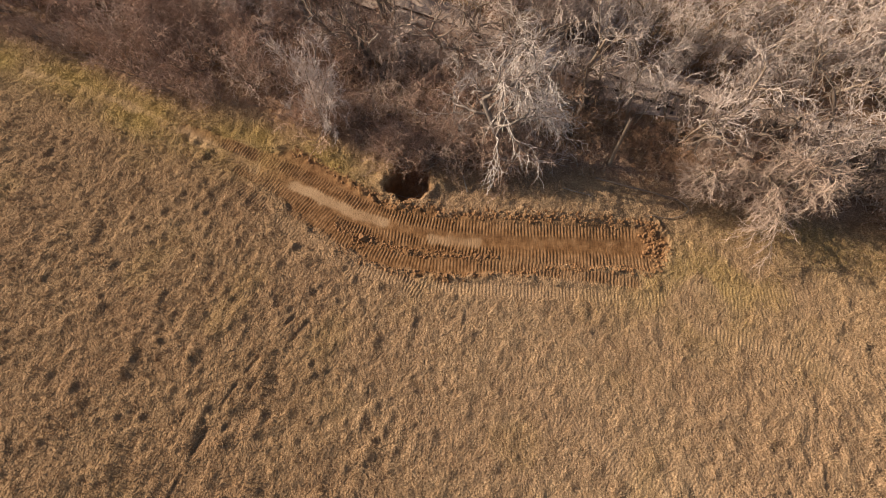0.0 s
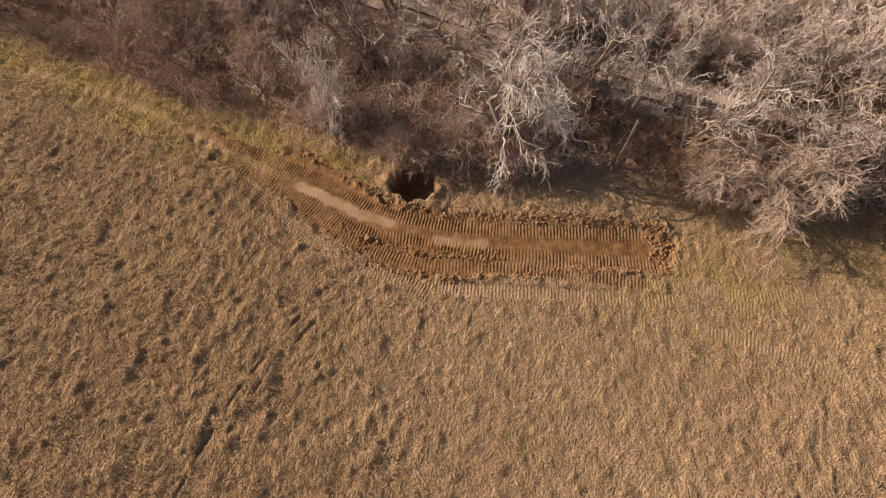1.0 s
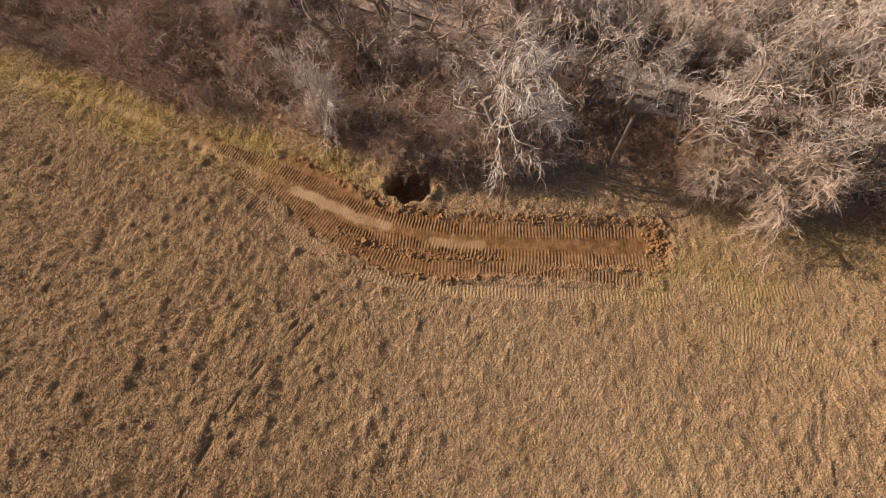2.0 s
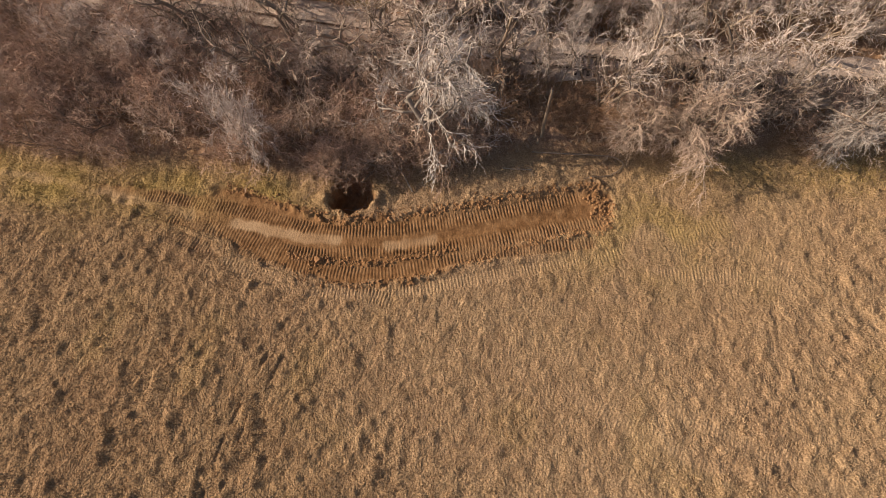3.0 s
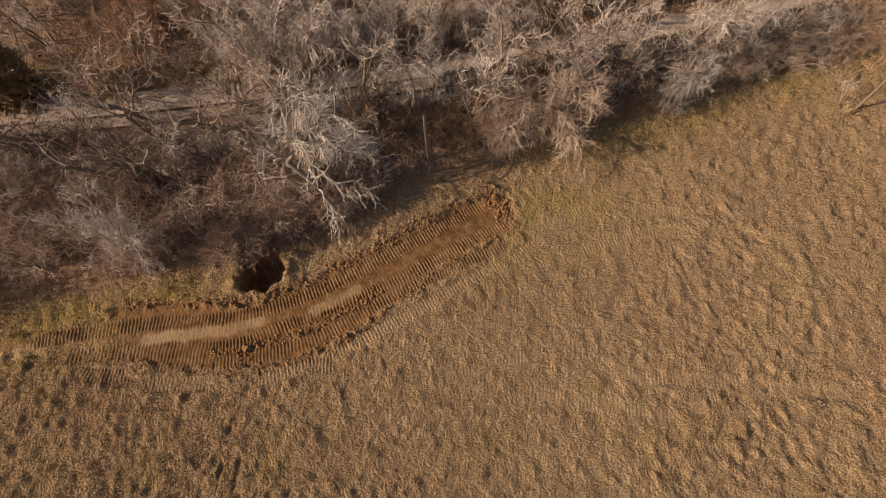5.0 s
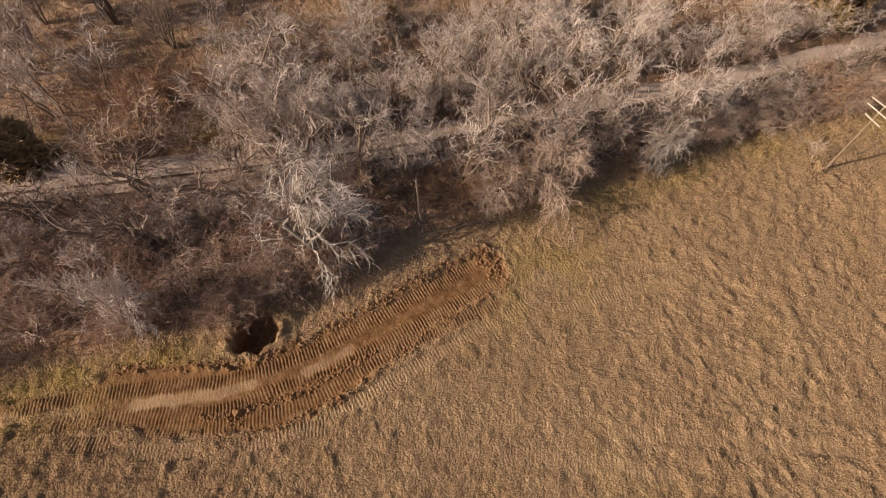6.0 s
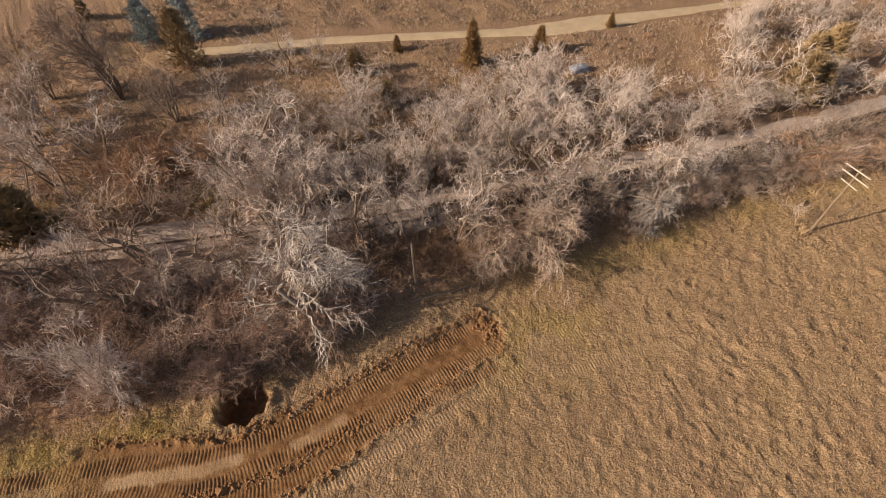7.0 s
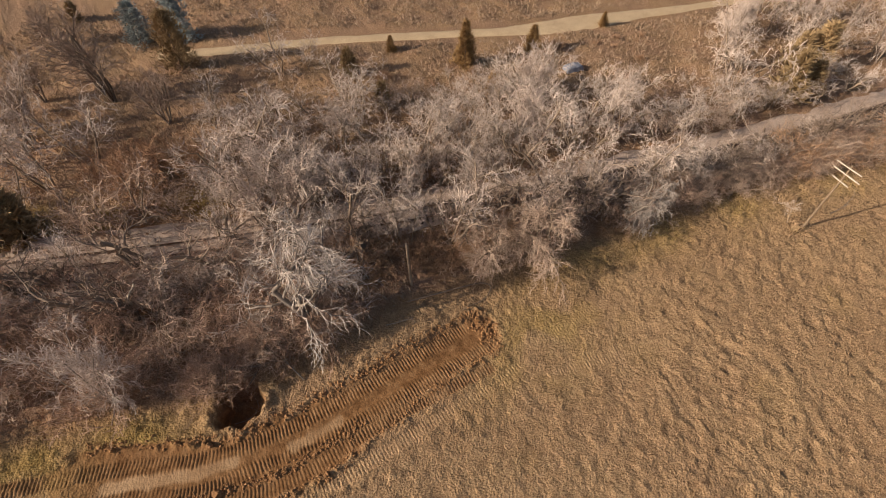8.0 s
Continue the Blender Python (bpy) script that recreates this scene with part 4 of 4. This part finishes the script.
# Brush added mainly to deepen the shade on the bank and field edge.
HERO_BRUSH = [("T", 3.2, 22.6, 4.6), ("T", 6.4, 21.9, 3.8), ("T", 1.0, 22.0, 4.4), ("T", 4.4, 21.6, 3.8), ("G", 4.8, 22.9, 4.2), ("T", 2.4, 23.6, 4.4), ("T", -2.8, 22.2, 3.8),
              ("T", -4.6, 22.8, 4.0), ("T", 0.0, 23.4, 4.4), ("T", 25.5, 18.6, 3.4), ("T", 27.2, 18.8, 3.0), ("T", 35.5, 16.2, 3.0), ("T", 38.5, 15.8, 3.2), ("T", 41.5, 15.2, 2.8)]
for rows in (HERO_BRUSH, WOOD_TREES, RAILSIDE, CANOPY, FAR_TREES, LEFT_TREES, RIGHT_TREES):
    for key, tx, ty, tall in rows:
        plant(key, tx, ty, tall, TREE_DICE)


def fill_wood():
    """Shrubs of the thicket between the field and the railway, and the brush behind the track."""
    rng = random.Random(8)
    placed = []
    tries = 0
    while len(placed) < 120 and tries < 6000:
        tries += 1
        x = rng.uniform(-50, 66)
        edge = float(np.interp(x, WOOD_EDGE[:, 0], WOOD_EDGE[:, 1]))
        top = float(rail_y(np.array(x))) - 3.2
        if top < edge + 0.8:
            continue
        y = rng.uniform(edge + 0.6, top)
        if 6.5 < x < 19.5 and y < 26 or (abs(x - HOLE[0]) < 1.9 and y < HOLE[1] + 1.7):
            continue
        if -17 < x < -11 and y < 29 or 28 < x < 34 and y < 18.5:
            continue
        gap = 2.15 if x < 6 else 2.3
        if any(math.hypot(x - a, y - b) < gap for a, b in placed):
            continue
        placed.append((x, y))
        near = min(1.0, (y - edge) / 3)
        if x < 7:
            plant("T" if rng.random() < 0.72 else "G", x, y, rng.uniform(2.2, 3.2) + 1.8 * near, rng, 1.1)
        else:
            roll = rng.random()
            plant("G" if roll < 0.5 else "S" if roll < 0.75 else "T", x, y, rng.uniform(2.4, 3.8) + near, rng, 1.1)


fill_wood()
for sx, sy, tall in ((14.2, 23.4, 1.8), (15.8, 22.6, 1.5), (16.6, 24.4, 2.3), (17.4, 22.0, 1.7), (18.8, 23.0, 2.4), (19.4, 21.6, 2.0), (14.8, 25.2, 2.2), (11.0, 24.8, 2.0), (9.2, 25.6, 2.4), (12.6, 26.0, 2.6), (20.6, 22.4, 2.6), (19.6, 23.9, 3.0), (18.2, 21.0, 1.8)):
    plant("S", sx, sy, tall, TREE_DICE, 1.2)


def fill_hedge():
    """The row of low brush between the far end of the field and the railway."""
    rng = random.Random(21)
    x = 39.0
    while x < 78:
        edge, top = float(np.interp(x, WOOD_EDGE[:, 0], WOOD_EDGE[:, 1])), float(rail_y(np.array(x))) - 3.0
        for _ in range(2):
            plant(rng.choice("GGTG"), x + rng.uniform(-0.8, 0.8), rng.uniform(min(edge + 0.5, top - 0.6), top), rng.uniform(1.8, 3.2), rng, 1.25)
        x += rng.uniform(1.5, 2.2)


fill_hedge()
for sx, sy, tall in ((-20.0, 44.6, 1.3), (-17.2, 43.0, 1.0), (-14.6, 42.2, 1.4), (-12.0, 40.6, 1.0), (-9.2, 39.9, 1.2), (-6.6, 38.0, 1.1), (-4.4, 37.6, 1.4), (-1.8, 36.0, 1.0), (0.6, 35.4, 1.3), (3.2, 33.9, 1.1), (5.6, 33.4, 1.3), (8.2, 31.9, 1.0)):
    plant("G", sx, sy, tall, TREE_DICE, 1.8)


def fill_behind():
    """Low bare trees and brush behind the track, thinning out towards the clearing."""
    rng = random.Random(9)
    placed = []
    while len(placed) < 66:
        x = rng.uniform(-18, 76)
        y = float(rail_y(np.array(x))) + (7.0 if 8 < x < 32 else 5.5) + (16 if x < 43 else 3.5) * rng.random() ** 1.2
        if any(math.hypot(x - a, y - b) < 2.6 for a, b in placed) or (x < 5 and y > 42.5):
            continue
        placed.append((x, y))
        kind = rng.random()
        plant("F" if kind < 0.75 else "G", x, y, rng.uniform(3.4, 6.2) if kind < 0.75 else rng.uniform(2, 3.5), rng, 1.35)
    for _ in range(22):
        x = rng.uniform(8, 74)
        y = float(rail_y(np.array(x))) + rng.uniform(17, 30)
        if abs(float(along(np.array([x]), np.array([y]), FAR_ROAD, 9)[1][0])) > 3.5:
            plant("O", x, y, rng.uniform(0.6, 1.5), rng, 1.3)
    for _ in range(24):
        x = rng.uniform(-14, 64)
        kind = rng.random()
        plant("U" if kind < 0.55 else "D", x, float(rail_y(np.array(x))) - rng.uniform(2.8, 4.2), rng.uniform(4.5, 7.5) * (1 if x < 40 else 0.65), rng)


fill_behind()


# ---- evergreens ----
def conifer(name, label, mat, seed, tall, wide, top=0.0, power=0.8):
    """A trunk under a cone of short foliage sprays, shelved in uneven tiers."""
    rng = np.random.default_rng(seed)
    thick = [(0, 0, -0.3, 0, 0, tall * 0.95, 0.05 * tall ** 0.5, 0.01)]
    sprays = []
    n = int(260 + 170 * tall)
    for _ in range(n):
        h = rng.uniform(0.03, 1.0) ** 1.15
        az0 = rng.uniform(0, 2 * math.pi)
        lobe = 0.74 + 0.26 * math.sin(7 * h * tall + rng.uniform(-1, 1)) + rng.normal(0, 0.16)
        reach = wide * ((1 - h) ** power * 0.95 + 0.04) * lobe * (0.75 + 0.35 * math.sin(3 * az0 + 5 * h + seed))
        az = az0
        rr = reach * rng.uniform(0.35, 1.0) ** 0.5
        c = np.array([math.cos(az) * rr, math.sin(az) * rr, h * tall])
        for _ in range(3):
            d = unit(np.array([math.cos(az), math.sin(az), 0.35 + top]) + rng.normal(0, 0.6, 3))
            e = c + d * rng.uniform(0.2, 0.62) * (0.6 + 0.12 * tall)
            sprays.append((*c, *e, rng.uniform(0.035, 0.075)))
    ob = tagged(new(name), label, "tree", "evergreens in the clearing")
    v, q = tubes(thick, 6)
    part("trunk", mesh_of("trunk", v, q, BARK_DARK, True), None, ob)
    v, f = spikes(sprays)
    part("crown", mesh_of("crown", v, f, mat), None, ob)
    return ob


def stand(ob, x, y, k=1.0):
    ob.matrix_basis = Matrix.LocRotScale((x, y, height(x, y)), Euler((0, 0, x * 1.7)), (k, k, k))
    return ob


CEDAR_TREE = stand(conifer("cedar_tree", "olive-brown cone-shaped cedar in dry weeds", CEDAR_RUST, 1, 5.8, 2.2, 0.6, 0.9), 39.5, 49.2)
for cx, cy, k in ((49.5, 46.6, 0.64), (33.0, 57.8, 0.38), (64.5, 46.7, 0.36), (38.6, 42.3, 0.40)):
    copy_thing(CEDAR_TREE, Matrix.LocRotScale((cx, cy, height(cx, cy)), Euler((0, 0, cx)), (k * 1.35, k * 1.35, k)))
CEDAR_BUSH = stand(conifer("cedar_tree", "squat dark olive cedar bush in dry weeds", CEDAR, 2, 3.0, 1.4, 0.5, 0.5), 24.9, 46.3)
for cx, cy, k in ((25.4, 55.9, 1.15), (67.5, 19.4, 1.9), (69.8, 18.2, 1.4), (78.0, 21.4, 2.0), (75.5, 22.8, 1.6), (-12.5, 46.8, 1.7), (-15.0, 47.5, 2.0), (-1.1, 94.5, 0.9)):
    copy_thing(CEDAR_BUSH, Matrix.LocRotScale((cx, cy, height(cx, cy)), Euler((0, 0, cx * 2)), (k, k, k)))
stand(conifer("cedar_tree", "broad olive-brown cedar in front of the blue-grey spruces", CEDAR, 5, 7.2, 3.3, 0.7, 0.42), 7.8, 70.6)
SPRUCE_TREE = stand(conifer("spruce_tree", "dense blue-grey spruce at the far end of the clearing", SPRUCE, 3, 5.6, 3.0, -0.1, 0.5), 5.4, 82.2)
copy_thing(SPRUCE_TREE, Matrix.LocRotScale((10.4, 79.6, height(10.4, 79.6)), Euler((0, 0, 2)), (1.0, 1.0, 1.1)))


# ---- poles, fallen wood, clods ----
def swept(at, radii, sides):
    """One connected tapered tube through points, closed at both ends."""
    at = np.asarray(at, float)
    d = np.gradient(at, axis=0)
    d /= np.linalg.norm(d, axis=1)[:, None] + 1e-9
    up = np.array([0.0, 0.0, 1.0]) if np.abs(d[:, 2]).mean() < 0.8 else np.array([1.0, 0.0, 0.0])
    u = np.cross(d, up)
    u /= np.linalg.norm(u, axis=1)[:, None]
    w = np.cross(d, u)
    ang = np.arange(sides) * 2 * math.pi / sides
    ring = at[:, None] + (u[:, None] * np.cos(ang)[None, :, None] + w[:, None] * np.sin(ang)[None, :, None]) * np.asarray(radii)[:, None, None]
    n = len(at)
    base, k = np.arange(n - 1)[:, None] * sides, np.arange(sides)
    q = np.stack([base + k, base + (k + 1) % sides, base + sides + (k + 1) % sides, base + sides + k], 2).reshape(-1, 4)
    v = np.concatenate([ring.reshape(-1, 3), at[:1], at[-1:]])
    caps = [(c, o + j, o + (j + 1) % sides) for c, o in ((n * sides, 0), (n * sides + 1, (n - 1) * sides)) for j in range(sides)]
    return v, np.concatenate([q[:, [0, 1, 2]], q[:, [0, 2, 3]], np.array(caps)])


def pole_mesh(tall, r0, r1, seed, lean=(0, 0)):
    rng = np.random.default_rng(seed)
    n = 6
    at = [(0, 0, -0.4)] + [(lean[0] * k / n + rng.normal(0, 0.012), lean[1] * k / n + rng.normal(0, 0.012), tall * k / n) for k in range(1, n + 1)]
    return swept(at, np.linspace(r0, r1, n + 1), 9)


def build_telegraph_pole():
    x, y = 46.9, 6.1
    ob = tagged(new("telegraph_pole"), "old wooden telegraph pole with three bleached crossarms beside the field", "pole")
    v, q = pole_mesh(7.5, 0.12, 0.07, 4, (0.05, 0.0))
    part("post", mesh_of("post", v, q, POLE_WOOD, True), None, ob)
    turn = Matrix.Rotation(math.radians(72), 4, "Z")
    for k, (h, length, shift) in enumerate(((7.2, 2.4, 0.05), (6.6, 2.6, -0.1), (5.85, 1.6, -0.05))):
        bm = bmesh.new()
        box(bm, (length, 0.09, 0.10), Vector((0.05, 0, h)) + turn @ Vector((shift, 0.11, 0)), turn @ Matrix.Rotation(0.03 * (1 - k), 4, "Y"), 0.012)
        part("crossarm", bm, OLD_WOOD, ob, "bleached wooden crossarm")
    ob.matrix_basis = pose(x, y, height(x, y))


build_telegraph_pole()


def build_stub_pole():
    x, y = 12.9, 21.9
    ob = tagged(new("wooden_pole"), "broken tan wooden pole standing at the wood's edge", "pole")
    v, q = pole_mesh(5.1, 0.14, 0.10, 6, (-0.15, 0.1))
    part("post", mesh_of("post", v, q, BARK_TAN, True), None, ob)
    v, f = spikes([(-0.15 + 0.05 * math.cos(a), 0.1 + 0.05 * math.sin(a), 5.05, -0.17 + 0.07 * math.cos(a), 0.1 + 0.07 * math.sin(a), 5.25 + 0.12 * math.sin(3 * a), 0.05) for a in (0, 1.3, 2.6, 3.9, 5.2)])
    part("splinter", mesh_of("splinter", v, f, OLD_WOOD), None, ob, "pale splintered top")
    ob.matrix_basis = pose(x, y, height(x, y))


build_stub_pole()


def limb(name, label, points, r0, r1, mat, twigs, seed, category="branch"):
    """A fallen or leaning branch, or a dark arc, along a few plan points (with heights over the ground), with side
    twigs.
    """
    rng = np.random.default_rng(seed)
    line = smooth_line([p[:2] for p in points], 6)
    hs = np.interp(np.linspace(0, 1, len(line)), np.linspace(0, 1, len(points)), [p[2] for p in points])
    at = np.array([(a, b, height(a, b) + h) for (a, b), h in zip(line, hs)])
    n = len(at) - 1
    ob = tagged(new(name), label, category)
    v, q = swept(at, np.linspace(r0, r1, n + 1), 6)
    part("stem", mesh_of("stem", v, q, mat, True), None, ob)
    if twigs:
        sp = []
        for _ in range(twigs):
            k = rng.integers(n // 3, n)
            d = unit(at[k + 1] - at[k] + rng.normal(0, 0.1, 3) + np.array([*rng.normal(0, 0.25, 2), 0.08]))
            sp.append((*at[k], *(at[k] + unit(d) * rng.uniform(0.3, 1.1)), 0.018))
        v, f = spikes(sp)
        part("twigs", mesh_of("twigs", v, f, mat), None, ob)
    return ob


# Dark tube shaped to stand in for a shadow-like arc on the grass.
limb("fallen_branch", "long dark curved tube on the grass for a shadow-like arc", [(11.5, 20.3, 0.5), (13.6, 19.8, 0.35), (16.1, 19.1, 0.25), (17.7, 18.6, 0.2), (18.2, 17.8, 0.15), (17.0, 17.2, 0.08), (14.9, 17.3, 0.06)], 0.07, 0.03, BARK_DARK, 0, 1)
limb("dead_sapling", "pale dead stem leaning over the bank by the washed-out hole", [(1.8, 19.2, 0.05), (1.5, 20.2, 0.5), (1.2, 21.2, 1.0)], 0.06, 0.02, BARK_PALE, 4, 2)
limb("dead_sapling", "short dead stump leaning at the shadowed bank", [(3.6, 19.6, 0.02), (3.4, 20.3, 0.5), (3.3, 20.7, 0.8)], 0.08, 0.04, BARK_PALE, 0, 3)
limb("fallen_branch", "broken twigs lying in the washed-out hole", [(-3.6, 19.9, 0.5), (-2.6, 19.6, 0.6), (-1.4, 20.1, 0.7)], 0.03, 0.012, BARK_PALE, 8, 4)
limb("fallen_branch", "bleached fallen limb beside the telegraph pole", [(50.8, 5.5, 0.1), (53.0, 5.2, 0.15), (56.0, 5.4, 0.12)], 0.045, 0.012, BARK_PALE, 12, 5)
limb("dead_tree", "bleached crooked dead tree leaning in the thicket", [(-7.4, 31.4, -0.2), (-7.2, 31.3, 0.9), (-6.4, 31.4, 1.8), (-6.2, 31.2, 2.8), (-5.3, 31.2, 4.0)], 0.13, 0.07, OLD_WOOD, 0, 7, "tree")
limb("fallen_branch", "grey fallen limb in the shaded bank", [(9.0, 19.6, 0.1), (10.2, 19.2, 0.2), (11.2, 19.0, 0.12)], 0.05, 0.02, BARK_PALE, 10, 6)


def tall_grass(x, y, n, tall, label, seed):
    rng = np.random.default_rng(seed)
    px, py = x + rng.normal(0, 0.45, n), y + rng.normal(0, 0.35, n)
    pz = land(px, py)[0]
    v, f = tufts(px, py, pz, 5, np.full(n, tall), 0.5, 0.011, rng)
    tagged(new("tall_grass_tuft", mesh_of("tall_grass_tuft", v, f, BLADE)), label, "grass", kind="stuff")


plant("U", 46.0, 7.2, 2.8, TREE_DICE, 0.8)
tall_grass(46.0, 6.5, 26, 0.75, "pale tall grass tuft at the foot of the telegraph pole", 1)
tall_grass(49.6, 8.9, 50, 0.55, "pale tall grass at the field's edge by the railway", 2)
tall_grass(52.5, 8.0, 50, 0.55, "pale tall grass at the field's edge by the railway", 3)


def clod_mesh(seed):
    rng = random.Random(seed)
    bm = bmesh.new()
    bmesh.ops.create_icosphere(bm, subdivisions=2, radius=0.5)
    for v in bm.verts:
        k = 0.75 + 0.5 * noise.noise(v.co * 2.3 + Vector((seed * 3.1, 0, 0))) + rng.uniform(-0.06, 0.06)
        v.co = Vector((v.co.x * k * 1.2, v.co.y * k, v.co.z * k * 0.75))
    me = bpy.data.meshes.new("clod")
    bm.to_mesh(me)
    bm.free()
    me.materials.append(CLOD)
    return me


CLODS = [clod_mesh(s) for s in range(4)]


def drop_clod(x, y, size, rng, label="dark clod of earth turned up beside the tracks"):
    ob = tagged(new("dirt_clod", CLODS[rng.randrange(4)]), label, "clod", "clods along the scrape")
    ob.matrix_basis = Matrix.LocRotScale((x, y, height(x, y) + size * 0.18), Euler((rng.uniform(-0.4, 0.4), rng.uniform(-0.4, 0.4), rng.uniform(0, 6))), (size, size, size))


def scatter_clods():
    rng = random.Random(12)
    drop_clod(-5.9, 15.4, 0.75, rng, "large dark clod of earth in the middle of the scrape")
    drop_clod(-5.2, 15.1, 0.4, rng)
    drop_clod(0.2, 12.4, 0.42, rng, "dark clod of earth in the grass below the tracks")
    drop_clod(-5.3, 18.6, 0.5, rng)
    for _ in range(48):
        x = rng.uniform(-11, 15)
        y = float(np.interp(x, SCRAPE_TOP[:, 0], SCRAPE_TOP[:, 1])) + rng.gauss(0.05, 0.2)
        drop_clod(x, y, rng.uniform(0.08, 0.24), rng)
    for _ in range(36):
        x = rng.uniform(-6, 4)
        y = float(np.interp(x, TRACK_C[:, 0], TRACK_C[:, 1])) + 0.78 + rng.gauss(0, 0.14)
        drop_clod(x, y, rng.uniform(0.10, 0.30), rng)
    for _ in range(34):
        x = rng.uniform(-10, 15)
        y = float(np.interp(x, SCRAPE_LOW[:, 0], SCRAPE_LOW[:, 1])) + rng.gauss(-0.1, 0.25)
        drop_clod(x, y, rng.uniform(0.08, 0.22), rng)
    for _ in range(34):
        drop_clod(15.3 + rng.gauss(0, 0.5), 15.1 + rng.gauss(0, 0.9), rng.uniform(0.12, 0.34), rng)


scatter_clods()


def scatter_crumbs():
    """Crumbled earth along the lips of the scrape, too small to count."""
    rng = np.random.default_rng(31)
    bm = bmesh.new()
    bmesh.ops.create_icosphere(bm, subdivisions=1, radius=0.5)
    ball = np.array([v.co[:] for v in bm.verts])
    tri = np.array([[v.index for v in f.verts] for f in bm.faces])
    bm.free()
    runs = []
    for line, shift, wide, lo, hi, n in ((SCRAPE_TOP, 0.05, 0.26, -12, 15.5, 1500), (SCRAPE_LOW, -0.05, 0.22, -9, 15.5, 700), (TRACK_C, 0.78, 0.20, -8, 3, 700)):
        x = rng.uniform(lo, hi, n)
        runs.append(np.stack([x, np.interp(x, line[:, 0], line[:, 1]) + shift + rng.normal(0, wide, n)], 1))
    runs.append(np.stack([15.3 + rng.normal(0, 0.45, 420), 15.1 + rng.normal(0, 0.95, 420)], 1))
    runs.append(np.array([-5.6, 15.2]) + rng.normal(0, 1, (90, 2)) * [0.75, 0.4])
    at = np.concatenate(runs)
    at = at[value_noise(at[:, 0], at[:, 1], 0.8, 75) > rng.uniform(0.1, 0.7, len(at))]
    k = len(at)
    size = 0.05 + 0.16 * rng.random(k) ** 2.5
    pos = np.column_stack([at, [height(a, b) for a, b in at] + size * 0.15])
    v = pos[:, None] + ball[None] * (size[:, None] * rng.uniform(0.7, 1.3, (k, 3)))[:, None] * rng.uniform(0.7, 1.25, (k, len(ball), 1))
    f = tri[None] + (np.arange(k) * len(ball))[:, None, None]
    tagged(new("crumbled_earth", mesh_of("crumbled_earth", v.reshape(-1, 3), f.reshape(-1, 3), CLOD)), "crumbled brown earth heaped along the edges of the scrape", "earth", kind="stuff")


scatter_crumbs()


def build_tarp():
    """A heap under a pale sheet, half hidden in the brush."""
    bm = bmesh.new()
    bmesh.ops.create_grid(bm, x_segments=18, y_segments=12, size=1.0)
    for v in bm.verts:
        x, y = v.co.x * 1.3, v.co.y * 0.8   # half its length and width
        k = max(0.0, 1 - (abs(x) / 1.3) ** 4) * max(0.0, 1 - (abs(y) / 0.8) ** 4)
        v.co = Vector((x, y, 0.75 * k ** 0.5 + 0.10 * noise.noise(Vector((x * 2.2, y * 2.2, 0)))))
    bmesh.ops.solidify(bm, geom=bm.faces[:], thickness=0.02)
    me = bpy.data.meshes.new("tarpaulin")
    bm.to_mesh(me)
    bm.free()
    me.materials.append(TARP)
    ob = tagged(new("tarpaulin", me), "pale blue-grey tarpaulin over a mound in the brush", "tarp")
    ob.matrix_basis = pose(50.8, 39.8, height(50.8, 39.8), 0, 0, -15)


build_tarp()
